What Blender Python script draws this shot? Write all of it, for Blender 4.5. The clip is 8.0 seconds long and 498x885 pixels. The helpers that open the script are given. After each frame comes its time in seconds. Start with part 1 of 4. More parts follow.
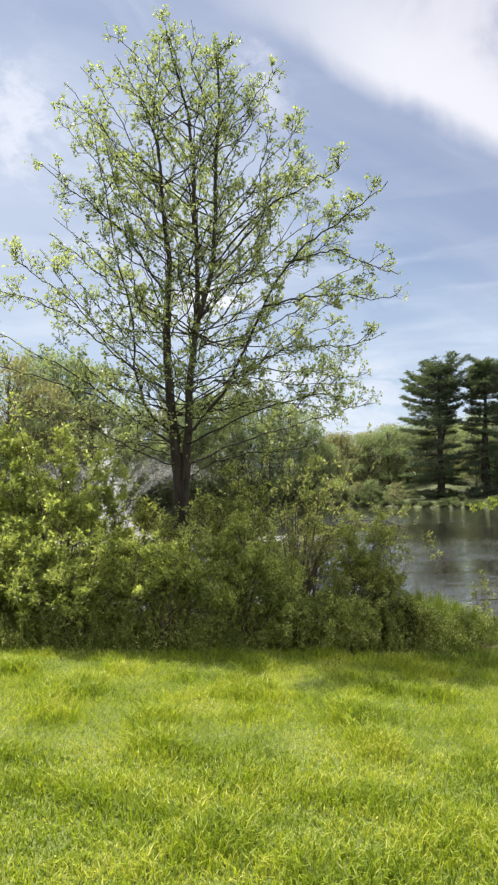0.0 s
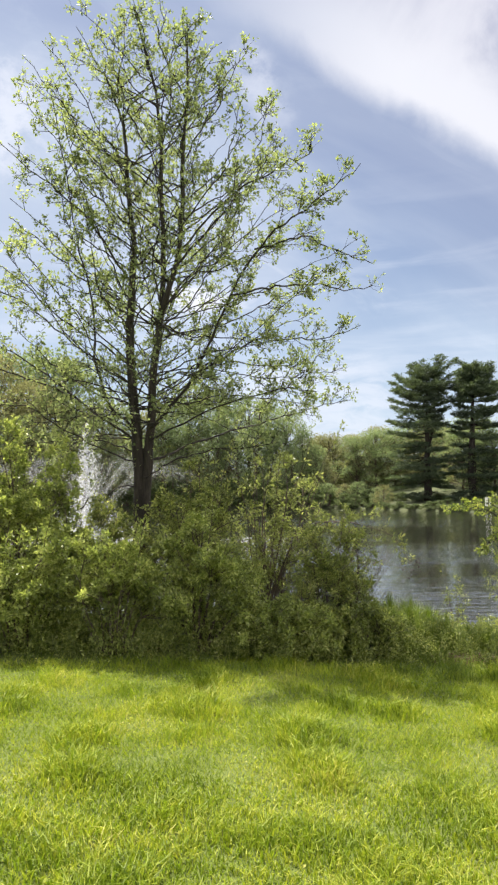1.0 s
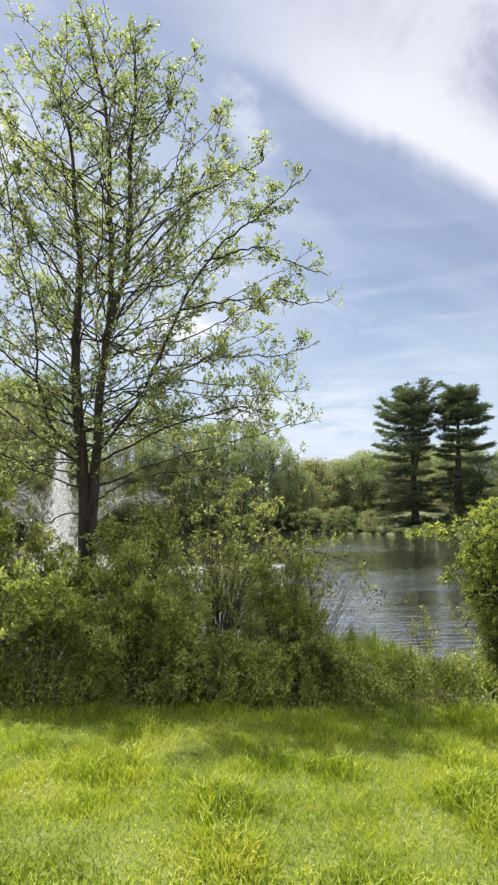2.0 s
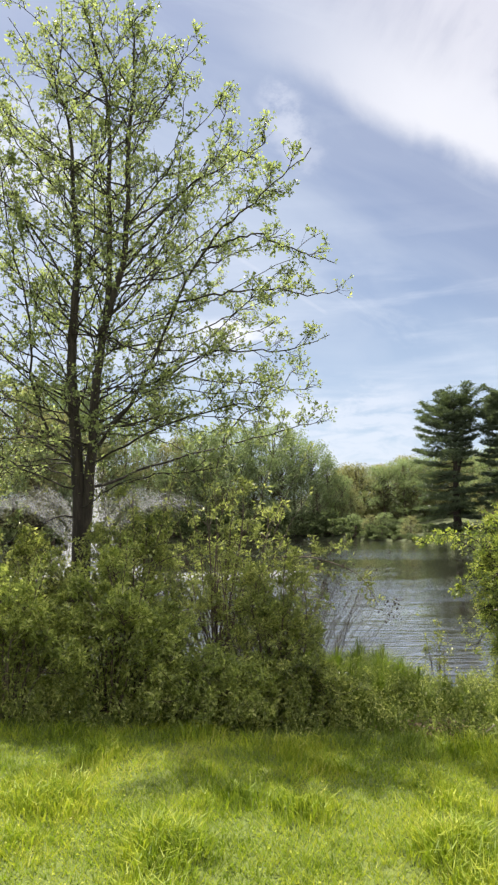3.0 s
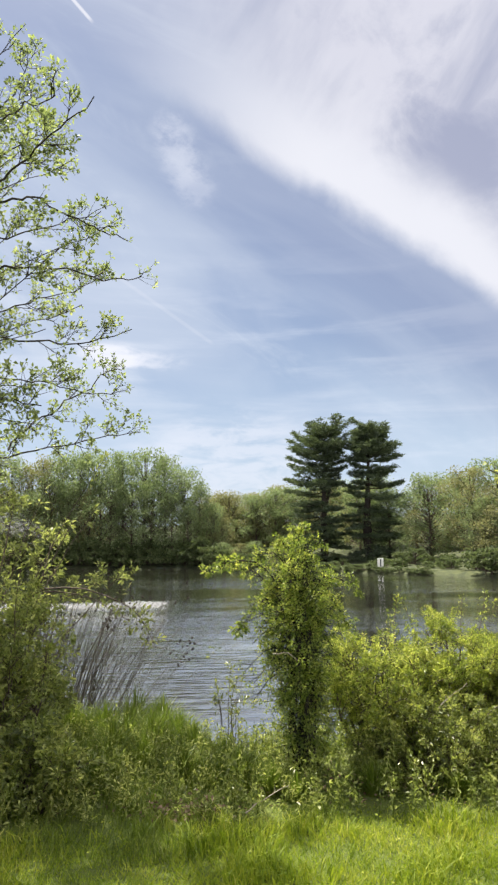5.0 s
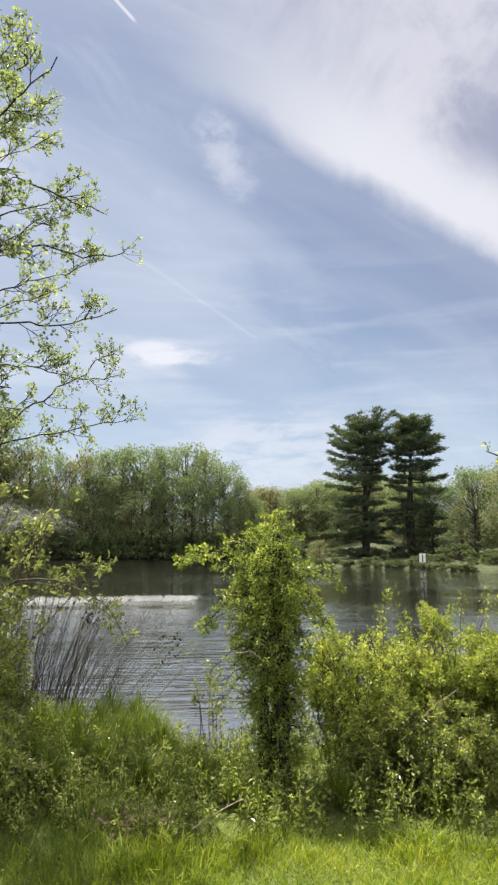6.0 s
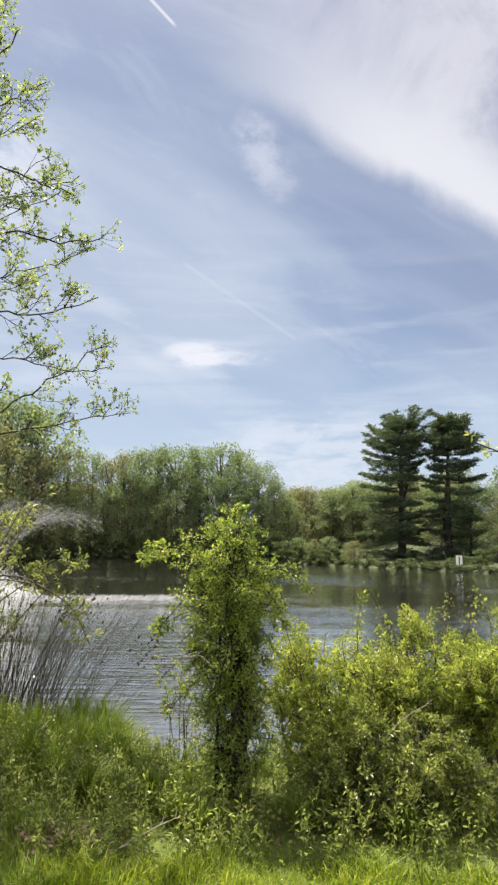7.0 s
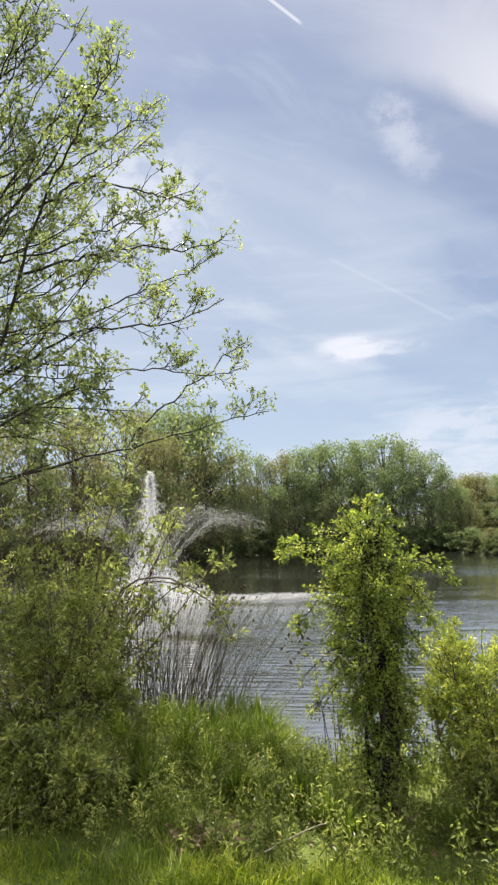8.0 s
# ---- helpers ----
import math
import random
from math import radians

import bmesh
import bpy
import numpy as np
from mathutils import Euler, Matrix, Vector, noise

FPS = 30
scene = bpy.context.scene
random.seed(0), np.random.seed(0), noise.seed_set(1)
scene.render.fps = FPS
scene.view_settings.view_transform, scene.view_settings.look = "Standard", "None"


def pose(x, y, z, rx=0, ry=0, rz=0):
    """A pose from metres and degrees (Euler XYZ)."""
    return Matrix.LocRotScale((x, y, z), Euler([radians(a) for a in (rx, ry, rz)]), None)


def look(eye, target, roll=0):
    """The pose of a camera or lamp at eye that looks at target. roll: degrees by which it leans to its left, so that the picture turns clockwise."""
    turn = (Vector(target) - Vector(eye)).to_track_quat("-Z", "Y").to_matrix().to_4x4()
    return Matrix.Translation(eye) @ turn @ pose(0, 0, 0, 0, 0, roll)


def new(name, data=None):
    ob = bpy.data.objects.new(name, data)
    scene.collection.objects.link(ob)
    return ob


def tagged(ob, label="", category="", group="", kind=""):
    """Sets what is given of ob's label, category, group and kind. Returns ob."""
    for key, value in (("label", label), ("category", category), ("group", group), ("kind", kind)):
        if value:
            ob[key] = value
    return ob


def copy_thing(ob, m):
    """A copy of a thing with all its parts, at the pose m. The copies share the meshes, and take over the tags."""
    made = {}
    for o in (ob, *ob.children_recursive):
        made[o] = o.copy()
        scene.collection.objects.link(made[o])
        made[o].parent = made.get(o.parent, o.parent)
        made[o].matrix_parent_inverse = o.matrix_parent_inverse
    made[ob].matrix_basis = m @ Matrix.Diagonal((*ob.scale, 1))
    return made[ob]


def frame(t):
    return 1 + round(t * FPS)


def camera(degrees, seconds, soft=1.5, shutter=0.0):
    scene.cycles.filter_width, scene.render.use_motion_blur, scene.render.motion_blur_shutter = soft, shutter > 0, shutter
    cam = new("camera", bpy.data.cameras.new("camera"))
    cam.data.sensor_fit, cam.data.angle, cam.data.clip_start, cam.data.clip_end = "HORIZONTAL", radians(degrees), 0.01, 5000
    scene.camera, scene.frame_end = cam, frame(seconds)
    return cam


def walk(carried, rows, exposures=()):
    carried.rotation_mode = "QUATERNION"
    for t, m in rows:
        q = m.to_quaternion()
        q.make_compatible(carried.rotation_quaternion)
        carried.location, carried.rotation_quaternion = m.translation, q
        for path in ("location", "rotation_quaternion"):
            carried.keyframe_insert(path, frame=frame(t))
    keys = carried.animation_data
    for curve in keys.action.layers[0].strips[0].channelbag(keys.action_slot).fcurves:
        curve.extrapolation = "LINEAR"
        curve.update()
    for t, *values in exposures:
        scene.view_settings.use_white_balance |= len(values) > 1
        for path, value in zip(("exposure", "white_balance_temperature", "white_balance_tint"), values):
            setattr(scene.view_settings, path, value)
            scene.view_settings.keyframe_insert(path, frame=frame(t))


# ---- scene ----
cam = camera(41.4, 8.0, 2.4)
PATH = [
    (0, (0.148, 0.046, 1.58), (0.11, 2.041, 1.716), -1.3),
    (0.5, (0.258, 0.28, 1.574), (0.244, 2.275, 1.715), -1.2),
    (1, (0.465, 0.515, 1.535), (0.458, 2.51, 1.675), -0.7),
    (1.5, (0.699, 0.77, 1.542), (0.705, 2.762, 1.719), -1.3),
    (1.7, (0.792, 0.889, 1.536), (0.827, 2.877, 1.748), -1.6),
    (2.8, (1.335, 1.441, 1.52), (1.258, 3.427, 1.743), -0.6),
    (3, (1.426, 1.558, 1.504), (1.323, 3.541, 1.74), -0.9),
    (3.5, (1.646, 1.902, 1.499), (1.667, 3.884, 1.772), -1.3),
    (4, (1.905, 2.178, 1.46), (1.989, 4.159, 1.724), 0.3),
    (4.5, (2.169, 2.427, 1.444), (2.36, 4.396, 1.737), -0.4),
    (4.7, (2.25, 2.543, 1.449), (2.519, 4.497, 1.776), -0.5),
    (5.8, (2.963, 2.984, 1.449), (3.1, 4.961, 1.717), 0.1),
    (6, (3.037, 3.071, 1.404), (3.155, 5.044, 1.707), -0.1),
    (6.5, (3.34, 3.302, 1.391), (3.505, 5.261, 1.759), -0.2),
    (7, (3.599, 3.388, 1.377), (3.598, 5.364, 1.681), 0.4),
    (7.5, (3.762, 3.493, 1.368), (3.517, 5.46, 1.639), -1.0),
    (8, (3.821, 3.577, 1.362), (3.338, 5.494, 1.664), -2.3),
]
EXPOSURES = [(0.0, 1.31), (1.5, 1.34), (3.5, 1.33), (4.5, 1.29), (6.5, 1.16), (8.0, 1.21)]
walk(cam, [(t, look(eye, target, roll)) for t, eye, target, roll in PATH], EXPOSURES)

# ---------------------------------------------------------------- light
SUN_EL, SUN_AZ = 64.0, -36.0          # height, and bearing from +y towards +x


def sun_way():
    e, a = radians(SUN_EL), radians(SUN_AZ)
    return Vector((math.sin(a) * math.cos(e), math.cos(a) * math.cos(e), math.sin(e)))


sun = new("sun", bpy.data.lights.new("sun", "SUN"))
sun.data.energy, sun.data.angle, sun.data.color = 5.0, radians(0.6), (1.0, 0.925, 0.80)
sun.matrix_world = look(sun_way() * 200, (0, 0, 0))


class Nodes:
    """A small writer of node trees."""

    def __init__(self, tree):
        self.t = tree
        self.t.nodes.clear()

    def add(self, kind):
        return self.t.nodes.new(kind)

    def put(self, socket, value):
        if isinstance(value, bpy.types.NodeSocket):
            self.t.links.new(value, socket)
        elif socket.type == "RGBA" and len(value) == 3:
            socket.default_value = (*value, 1.0)
        else:
            socket.default_value = value

    def maths(self, op, a, b=0.0, clamp=False):
        n = self.add("ShaderNodeMath")
        n.operation, n.use_clamp = op, clamp
        self.put(n.inputs[0], a)
        self.put(n.inputs[1], b)
        return n.outputs[0]

    def dot(self, a, b):
        n = self.add("ShaderNodeVectorMath")
        n.operation = "DOT_PRODUCT"
        self.put(n.inputs[0], a)
        self.put(n.inputs[1], b)
        return n.outputs["Value"]

    def noise(self, vector, scale, detail=4.0, rough=0.55, twist=0.0):
        n = self.add("ShaderNodeTexNoise")
        if vector is not None:
            self.put(n.inputs["Vector"], vector)
        n.inputs["Scale"].default_value, n.inputs["Detail"].default_value = scale, detail
        n.inputs["Roughness"].default_value, n.inputs["Distortion"].default_value = rough, twist
        return n.outputs["Fac"]

    def stretch(self, vector, scale, turn=(0, 0, 0)):
        n = self.add("ShaderNodeMapping")
        self.put(n.inputs["Vector"], vector)
        n.inputs["Scale"].default_value, n.inputs["Rotation"].default_value = scale, [radians(a) for a in turn]
        return n.outputs[0]

    def span(self, value, lo, hi, a=0.0, b=1.0):
        n = self.add("ShaderNodeMapRange")
        n.interpolation_type = "SMOOTHSTEP"
        self.put(n.inputs[0], value)
        for i, x in enumerate((lo, hi, a, b)):
            n.inputs[i + 1].default_value = x
        return n.outputs[0]

    def mix(self, fac, a, b, blend="MIX"):
        n = self.add("ShaderNodeMix")
        n.data_type, n.blend_type = "RGBA", blend
        self.put(n.inputs[0], fac)
        self.put(n.inputs[6], a)
        self.put(n.inputs[7], b)
        return n.outputs[2]

    def ramp(self, fac, stops):
        n = self.add("ShaderNodeValToRGB")
        self.put(n.inputs[0], fac)
        for i, (at, colour) in enumerate(stops):
            e = n.color_ramp.elements[i] if i < 2 else n.color_ramp.elements.new(at)
            e.position, e.color = at, (*colour, 1.0)
        return n.outputs[0]


def make_sky():
    world = bpy.data.worlds.new("sky")
    scene.world = world
    world.use_nodes = True
    k = Nodes(world.node_tree)
    way = k.add("ShaderNodeTexCoord").outputs["Generated"]
    sky = k.add("ShaderNodeTexSky")
    sky.sky_type, sky.sun_disc = "NISHITA", False
    sky.sun_elevation, sky.sun_rotation = radians(SUN_EL), radians(SUN_AZ)
    sky.air_density, sky.dust_density, sky.ozone_density = 1.0, 1.2, 1.0
    part = k.add("ShaderNodeSeparateXYZ")
    k.put(part.inputs[0], way)
    # thin veils drawn out along the bank's edge
    across, along = Vector((0.433, -0.537, 0.724)).normalized(), Vector((0.78, 0.08, -0.41)).normalized()
    depth = across.cross(along)
    frame_of = k.add("ShaderNodeCombineXYZ")
    for axis, (line, size) in enumerate(((across, 2.6), (along, 0.85), (depth, 1.6))):
        k.put(frame_of.inputs[axis], k.maths("MULTIPLY", k.dot(way, line), size))
    drawn = frame_of.outputs[0]
    thin = k.noise(drawn, 2.0, 6, 0.5, 0.5)
    wisps = k.noise(k.stretch(drawn, (1, 1, 1), (0, 0, -14)), 5.0, 7, 0.6, 0.8)
    veil = k.maths("ADD", k.span(thin, 0.36, 0.68, 0.05, 0.66), k.span(wisps, 0.5, 0.75, 0.0, 0.4))
    low = k.span(part.outputs[2], 0.36, 0.03, 0.0, 0.6)
    # the thick bank, with one sharp slanting edge
    lumps = k.noise(way, 6.5, 7, 0.58, 0.3)
    side = k.maths("ADD", k.dot(way, (0.433, -0.537, 0.724)), k.maths("MULTIPLY", k.maths("SUBTRACT", lumps, 0.5), 0.07))
    side = k.maths("ADD", side, 0.004)
    bold = k.span(k.dot(way, along), -0.34, 0.02)
    soft = k.maths("MULTIPLY", k.span(side, -0.04, 0.30), 0.72)
    sharp = k.span(side, -0.016, 0.026)
    bank = k.maths("ADD", k.maths("MULTIPLY", sharp, bold), k.maths("MULTIPLY", soft, k.maths("SUBTRACT", 1.0, bold)))
    shade = k.maths("MULTIPLY", k.span(side, -0.20, -0.01), k.span(k.dot(way, along), -0.36, -0.05, 0.35, 1.0))
    # the bank is combed across its edge, and torn open in one place
    torn = k.noise(way, 9.0, 8, 0.62, 0.3)
    combed = k.noise(k.stretch(drawn, (0.35, 4.2, 1.2)), 2.4, 6, 0.55, 0.25)
    gaps = k.maths("MULTIPLY", k.span(combed, 0.42, 0.72), k.span(side, 0.04, 0.16, 0.0, 0.75))
    gaps = k.maths("MAXIMUM", gaps, k.maths("MULTIPLY", k.span(torn, 0.45, 0.7), k.span(side, 0.06, 0.2, 0.0, 0.5)))
    ragged = k.maths("MULTIPLY", k.maths("SUBTRACT", torn, 0.5), 0.022)
    for at, size, most in (((0.40, 0.770, 0.495), 0.14, 0.85), ((0.44, 0.79, 0.44), 0.10, 0.6)):
        near = k.maths("ADD", k.dot(way, Vector(at).normalized()), ragged)
        gaps = k.maths("MAXIMUM", gaps, k.maths("MULTIPLY", k.span(near, math.cos(size), math.cos(size * 0.1), 0.0, most), k.span(side, 0.05, 0.12)))
    clear = k.mix(0.30, sky.outputs[0], (3.9, 4.6, 6.6))
    colour = k.mix(veil, clear, (6.0, 6.7, 7.9))
    colour = k.mix(low, colour, (6.2, 7.5, 9.0))
    flat = k.noise(k.stretch(way, (1.5, 1.5, 11.0), (0, 4, 0)), 2.2, 6, 0.55, 0.3)
    colour = k.mix(k.maths("MULTIPLY", k.span(flat, 0.45, 0.7, 0.0, 0.38), k.span(part.outputs[2], 0.5, 0.3)), colour, (7.6, 8.1, 9.1))
    colour = k.mix(k.maths("MULTIPLY", shade, 0.62), colour, (2.9, 3.45, 5.1))
    rim = k.mix(k.span(side, 0.03, 0.17), (8.3, 8.35, 8.9), (7.0, 7.0, 7.8))
    white = k.mix(gaps, rim, (3.3, 3.6, 5.0))
    # out of view overhead the bank is brightened, as added fill light
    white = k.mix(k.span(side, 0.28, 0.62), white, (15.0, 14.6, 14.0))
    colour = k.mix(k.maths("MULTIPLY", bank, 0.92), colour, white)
    # small bright clouds and a vapour trail
    shreds = k.noise(k.stretch(way, (1, 1, 1.6), (0, 25, 0)), 17.0, 9, 0.66, 0.15)
    lenses = k.noise(k.stretch(way, (1, 1, 3.0), (0, 8, 0)), 14.0, 7, 0.6, 0.4)
    for at, size, strength, squash, grain in (((-0.075, 0.958, 0.279), 0.05, 1.0, 2.3, lenses), ((-0.02, 0.958, 0.2755), 0.05, 0.5, 3.5, lenses), ((-0.10, 0.957, 0.283), 0.03, 0.6, 2.0, lenses), ((0.10, 0.986, 0.13), 0.16, 0.5, 2.0, lenses),
                                              ((0.0, 0.825, 0.565), 0.028, 0.24, 1.0, shreds), ((0.010, 0.835, 0.55), 0.034, 0.22, 1.0, shreds), ((0.020, 0.85, 0.53), 0.034, 0.22, 1.0, shreds), ((0.036, 0.865, 0.505), 0.034, 0.24, 1.0, shreds), ((-0.335, 0.81, 0.48), 0.11, 0.6, 1.4, shreds)):
        away = k.add("ShaderNodeVectorMath")
        away.operation = "DISTANCE"
        k.put(away.inputs[0], k.stretch(way, (1, 1, squash)))
        at = Vector(at).normalized()
        away.inputs[1].default_value = (at.x, at.y, at.z * squash)
        fall = k.span(away.outputs["Value"], size * 1.5, 0.0)
        spot = k.maths("MULTIPLY", k.span(fall, 0.0, 0.75), k.span(k.maths("ADD", grain, k.maths("MULTIPLY", fall, 0.1)), 0.42, 0.68))
        colour = k.mix(k.maths("MULTIPLY", spot, strength), colour, (8.4, 8.6, 9.4))
    for a, b, width, strength in (((-0.19, 0.68, 0.71), (-0.095, 0.753, 0.651), 0.003, 0.7), ((-0.102, 0.908, 0.406), (0.073, 0.951, 0.30), 0.004, 0.12)):
        a, b = Vector(a).normalized(), Vector(b).normalized()
        off = k.maths("ABSOLUTE", k.dot(way, a.cross(b).normalized()))
        ends = k.span(k.dot(way, (a + b).normalized()), math.cos(a.angle(b) / 2), math.cos(a.angle(b) / 2 - 0.012))
        colour = k.mix(k.maths("MULTIPLY", k.maths("MULTIPLY", k.span(off, width, width * 0.25), ends), strength), colour, (9.0, 9.0, 9.5))
    colour = k.mix(1.0, colour, (0.92, 0.92, 0.925), "MULTIPLY")
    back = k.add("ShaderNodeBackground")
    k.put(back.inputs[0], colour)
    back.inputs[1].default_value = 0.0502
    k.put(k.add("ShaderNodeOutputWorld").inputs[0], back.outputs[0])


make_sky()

# ---------------------------------------------------------------- materials


def material(name):
    m = bpy.data.materials.new(name)
    m.use_nodes = True
    k = Nodes(m.node_tree)
    out = k.add("ShaderNodeOutputMaterial")
    return m, k, out


def leaf_material(name, stops, through_light=0.4, gloss=0.45, patch=0.6, tint=(1.4, 1.45, 0.7), shine=0.45):
    """Leaves or blades: each its own tint, light shining through."""
    m, k, out = material(name)
    each = k.add("ShaderNodeNewGeometry").outputs["Random Per Island"]
    place = k.add("ShaderNodeTexCoord").outputs["Object"]
    spread = k.maths("ADD", k.maths("MULTIPLY", each, 0.62), k.maths("MULTIPLY", k.span(k.noise(place, patch, 4, 0.65), 0.34, 0.66), 0.38))
    colour = k.ramp(spread, stops)
    fine = k.noise(place, 60.0, 2)
    colour = k.mix(k.span(fine, 0.35, 0.75, 0.0, 0.3), colour, (0.02, 0.035, 0.008))
    body = k.add("ShaderNodeBsdfPrincipled")
    k.put(body.inputs["Base Color"], colour)
    body.inputs["Roughness"].default_value, body.inputs["Specular IOR Level"].default_value = gloss, shine
    glow = k.add("ShaderNodeBsdfTranslucent")
    k.put(glow.inputs["Color"], k.mix(1.0, colour, tint, "MULTIPLY"))
    both = k.add("ShaderNodeMixShader")
    both.inputs[0].default_value = through_light
    k.put(both.inputs[1], body.outputs[0])
    k.put(both.inputs[2], glow.outputs[0])
    k.put(out.inputs[0], both.outputs[0])
    return m


def bark_material(name, dark, light, scale=14.0):
    m, k, out = material(name)
    place = k.add("ShaderNodeTexCoord").outputs["Object"]
    ridges = k.noise(k.stretch(place, (1, 1, 0.16)), scale, 6, 0.65, 0.6)
    blotch = k.noise(place, 2.2, 4)
    colour = k.mix(k.span(ridges, 0.35, 0.7), dark, light)
    colour = k.mix(k.span(blotch, 0.55, 0.75, 0.0, 0.4), colour, (0.05, 0.058, 0.036))
    body = k.add("ShaderNodeBsdfPrincipled")
    k.put(body.inputs["Base Color"], colour)
    body.inputs["Roughness"].default_value = 0.9
    bump = k.add("ShaderNodeBump")
    bump.inputs["Strength"].default_value, bump.inputs["Distance"].default_value = 0.6, 0.02
    k.put(bump.inputs["Height"], ridges)
    k.put(body.inputs["Normal"], bump.outputs[0])
    k.put(out.inputs[0], body.outputs[0])
    return m


def plain_material(name, colour, rough=0.6, other=None, scale=8.0):
    m, k, out = material(name)
    place = k.add("ShaderNodeTexCoord").outputs["Object"]
    body = k.add("ShaderNodeBsdfPrincipled")
    k.put(body.inputs["Base Color"], k.mix(k.span(k.noise(place, scale, 5), 0.35, 0.7), colour, other or [c * 0.7 for c in colour]))
    body.inputs["Roughness"].default_value = rough
    k.put(out.inputs[0], body.outputs[0])
    return m


def ground_material():
    m, k, out = material("ground_soil_and_turf")
    place = k.add("ShaderNodeTexCoord").outputs["Object"]
    patches = k.noise(place, 0.9, 5, 0.6)
    grain = k.noise(place, 38.0, 5, 0.7)
    colour = k.mix(k.span(grain, 0.3, 0.7), (0.06, 0.085, 0.012), (0.13, 0.165, 0.025))
    colour = k.mix(k.span(patches, 0.5, 0.72, 0.0, 0.55), colour, (0.16, 0.175, 0.04))
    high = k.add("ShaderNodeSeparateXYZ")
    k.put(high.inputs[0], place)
    # low ground by the water: mud tone that also paints in shade under bushes
    mud_and_shade = k.span(k.maths("ADD", high.outputs[2], k.maths("MULTIPLY", patches, 0.2)), -0.31, -0.40)
    colour = k.mix(mud_and_shade, colour, k.mix(grain, (0.035, 0.028, 0.02), (0.075, 0.06, 0.042)))
    # far bank: rough scrub tone, painted darker for the shade under its trees
    shaded_scrub = k.mix(k.span(k.noise(place, 1.6, 5, 0.6), 0.35, 0.65), (0.03, 0.04, 0.014), (0.075, 0.088, 0.03))
    colour = k.mix(k.span(high.outputs[1], 25.0, 40.0), colour, shaded_scrub)
    body = k.add("ShaderNodeBsdfPrincipled")
    k.put(body.inputs["Base Color"], colour)
    body.inputs["Roughness"].default_value = 0.95
    bump = k.add("ShaderNodeBump")
    bump.inputs["Strength"].default_value, bump.inputs["Distance"].default_value = 0.8, 0.03
    k.put(bump.inputs["Height"], grain)
    k.put(body.inputs["Normal"], bump.outputs[0])
    k.put(out.inputs[0], body.outputs[0])
    return m


def water_material():
    m, k, out = material("pond_water")
    place = k.add("ShaderNodeTexCoord").outputs["Object"]
    ripple = k.noise(k.stretch(place, (0.4, 3.2, 1), (0, 0, 5)), 2.0, 3, 0.5, 0.4)
    swell = k.noise(k.stretch(place, (0.12, 0.5, 1), (0, 0, -8)), 0.9, 3, 0.5)
    calm = k.span(k.noise(k.stretch(place, (0.05, 0.16, 1)), 1.0, 3), 0.38, 0.62, 0.12, 1.25)
    far = k.add("ShaderNodeSeparateXYZ")
    k.put(far.inputs[0], place)
    breeze = k.maths("MULTIPLY", calm, k.span(far.outputs[1], 52.0, 14.0, 0.45, 1.05))
    high = k.maths("MULTIPLY", k.maths("ADD", ripple, k.maths("MULTIPLY", swell, 0.8)), breeze)
    body = k.add("ShaderNodeBsdfPrincipled")
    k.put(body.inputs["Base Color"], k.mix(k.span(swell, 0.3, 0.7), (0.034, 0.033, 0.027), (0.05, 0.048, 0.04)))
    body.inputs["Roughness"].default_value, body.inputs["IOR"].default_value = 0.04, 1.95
    bump = k.add("ShaderNodeBump")
    bump.inputs["Strength"].default_value, bump.inputs["Distance"].default_value = 0.85, 0.05
    k.put(bump.inputs["Height"], high)
    k.put(body.inputs["Normal"], bump.outputs[0])
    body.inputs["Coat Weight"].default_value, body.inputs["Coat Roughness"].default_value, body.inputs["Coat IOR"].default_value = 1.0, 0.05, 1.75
    k.put(body.inputs["Coat Normal"], bump.outputs[0])
    k.put(out.inputs[0], body.outputs[0])
    return m


def spray_material(name, solid):
    m, k, out = material(name)
    body = k.add("ShaderNodeBsdfPrincipled")
    k.put(body.inputs["Base Color"], (0.9, 0.92, 0.94))
    body.inputs["Roughness"].default_value = 0.3
    glow = k.add("ShaderNodeBsdfTranslucent")
    k.put(glow.inputs["Color"], (0.9, 0.92, 0.94))
    both = k.add("ShaderNodeMixShader")
    both.inputs[0].default_value = 0.5
    k.put(both.inputs[1], body.outputs[0])
    k.put(both.inputs[2], glow.outputs[0])
    clear = k.add("ShaderNodeBsdfTransparent")
    veil = k.add("ShaderNodeMixShader")
    veil.inputs[0].default_value = solid
    k.put(veil.inputs[1], clear.outputs[0])
    k.put(veil.inputs[2], both.outputs[0])
    k.put(out.inputs[0], veil.outputs[0])
    return m


LAWN = leaf_material("lawn_blades", [(0.0, (0.07, 0.11, 0.009)), (0.4, (0.20, 0.272, 0.024)), (0.8, (0.39, 0.41, 0.05)), (1.0, (0.54, 0.49, 0.19))], 0.42, 0.55, 1.3, (1.3, 1.38, 0.7), 0.25)
TALL = leaf_material("long_grass", [(0.0, (0.055, 0.088, 0.012)), (0.6, (0.165, 0.215, 0.033)), (1.0, (0.38, 0.395, 0.10))], 0.45, 0.45, 2.4, (1.2, 1.32, 0.8), 0.4)
TREE_LEAF = leaf_material("young_tree_leaf", [(0.0, (0.10, 0.132, 0.062)), (0.55, (0.205, 0.24, 0.115)), (0.85, (0.30, 0.335, 0.168)), (1.0, (0.37, 0.37, 0.18))], 0.66, 0.4, 0.6, (1.35, 1.4, 0.9))
DARK_LEAF = leaf_material("dark_shrub_leaf", [(0.0, (0.05, 0.07, 0.018)), (0.45, (0.185, 0.22, 0.055)), (0.78, (0.39, 0.41, 0.13)), (1.0, (0.59, 0.58, 0.23))], 0.5, 0.36, 2.6, (1.38, 1.42, 0.92), 0.65)
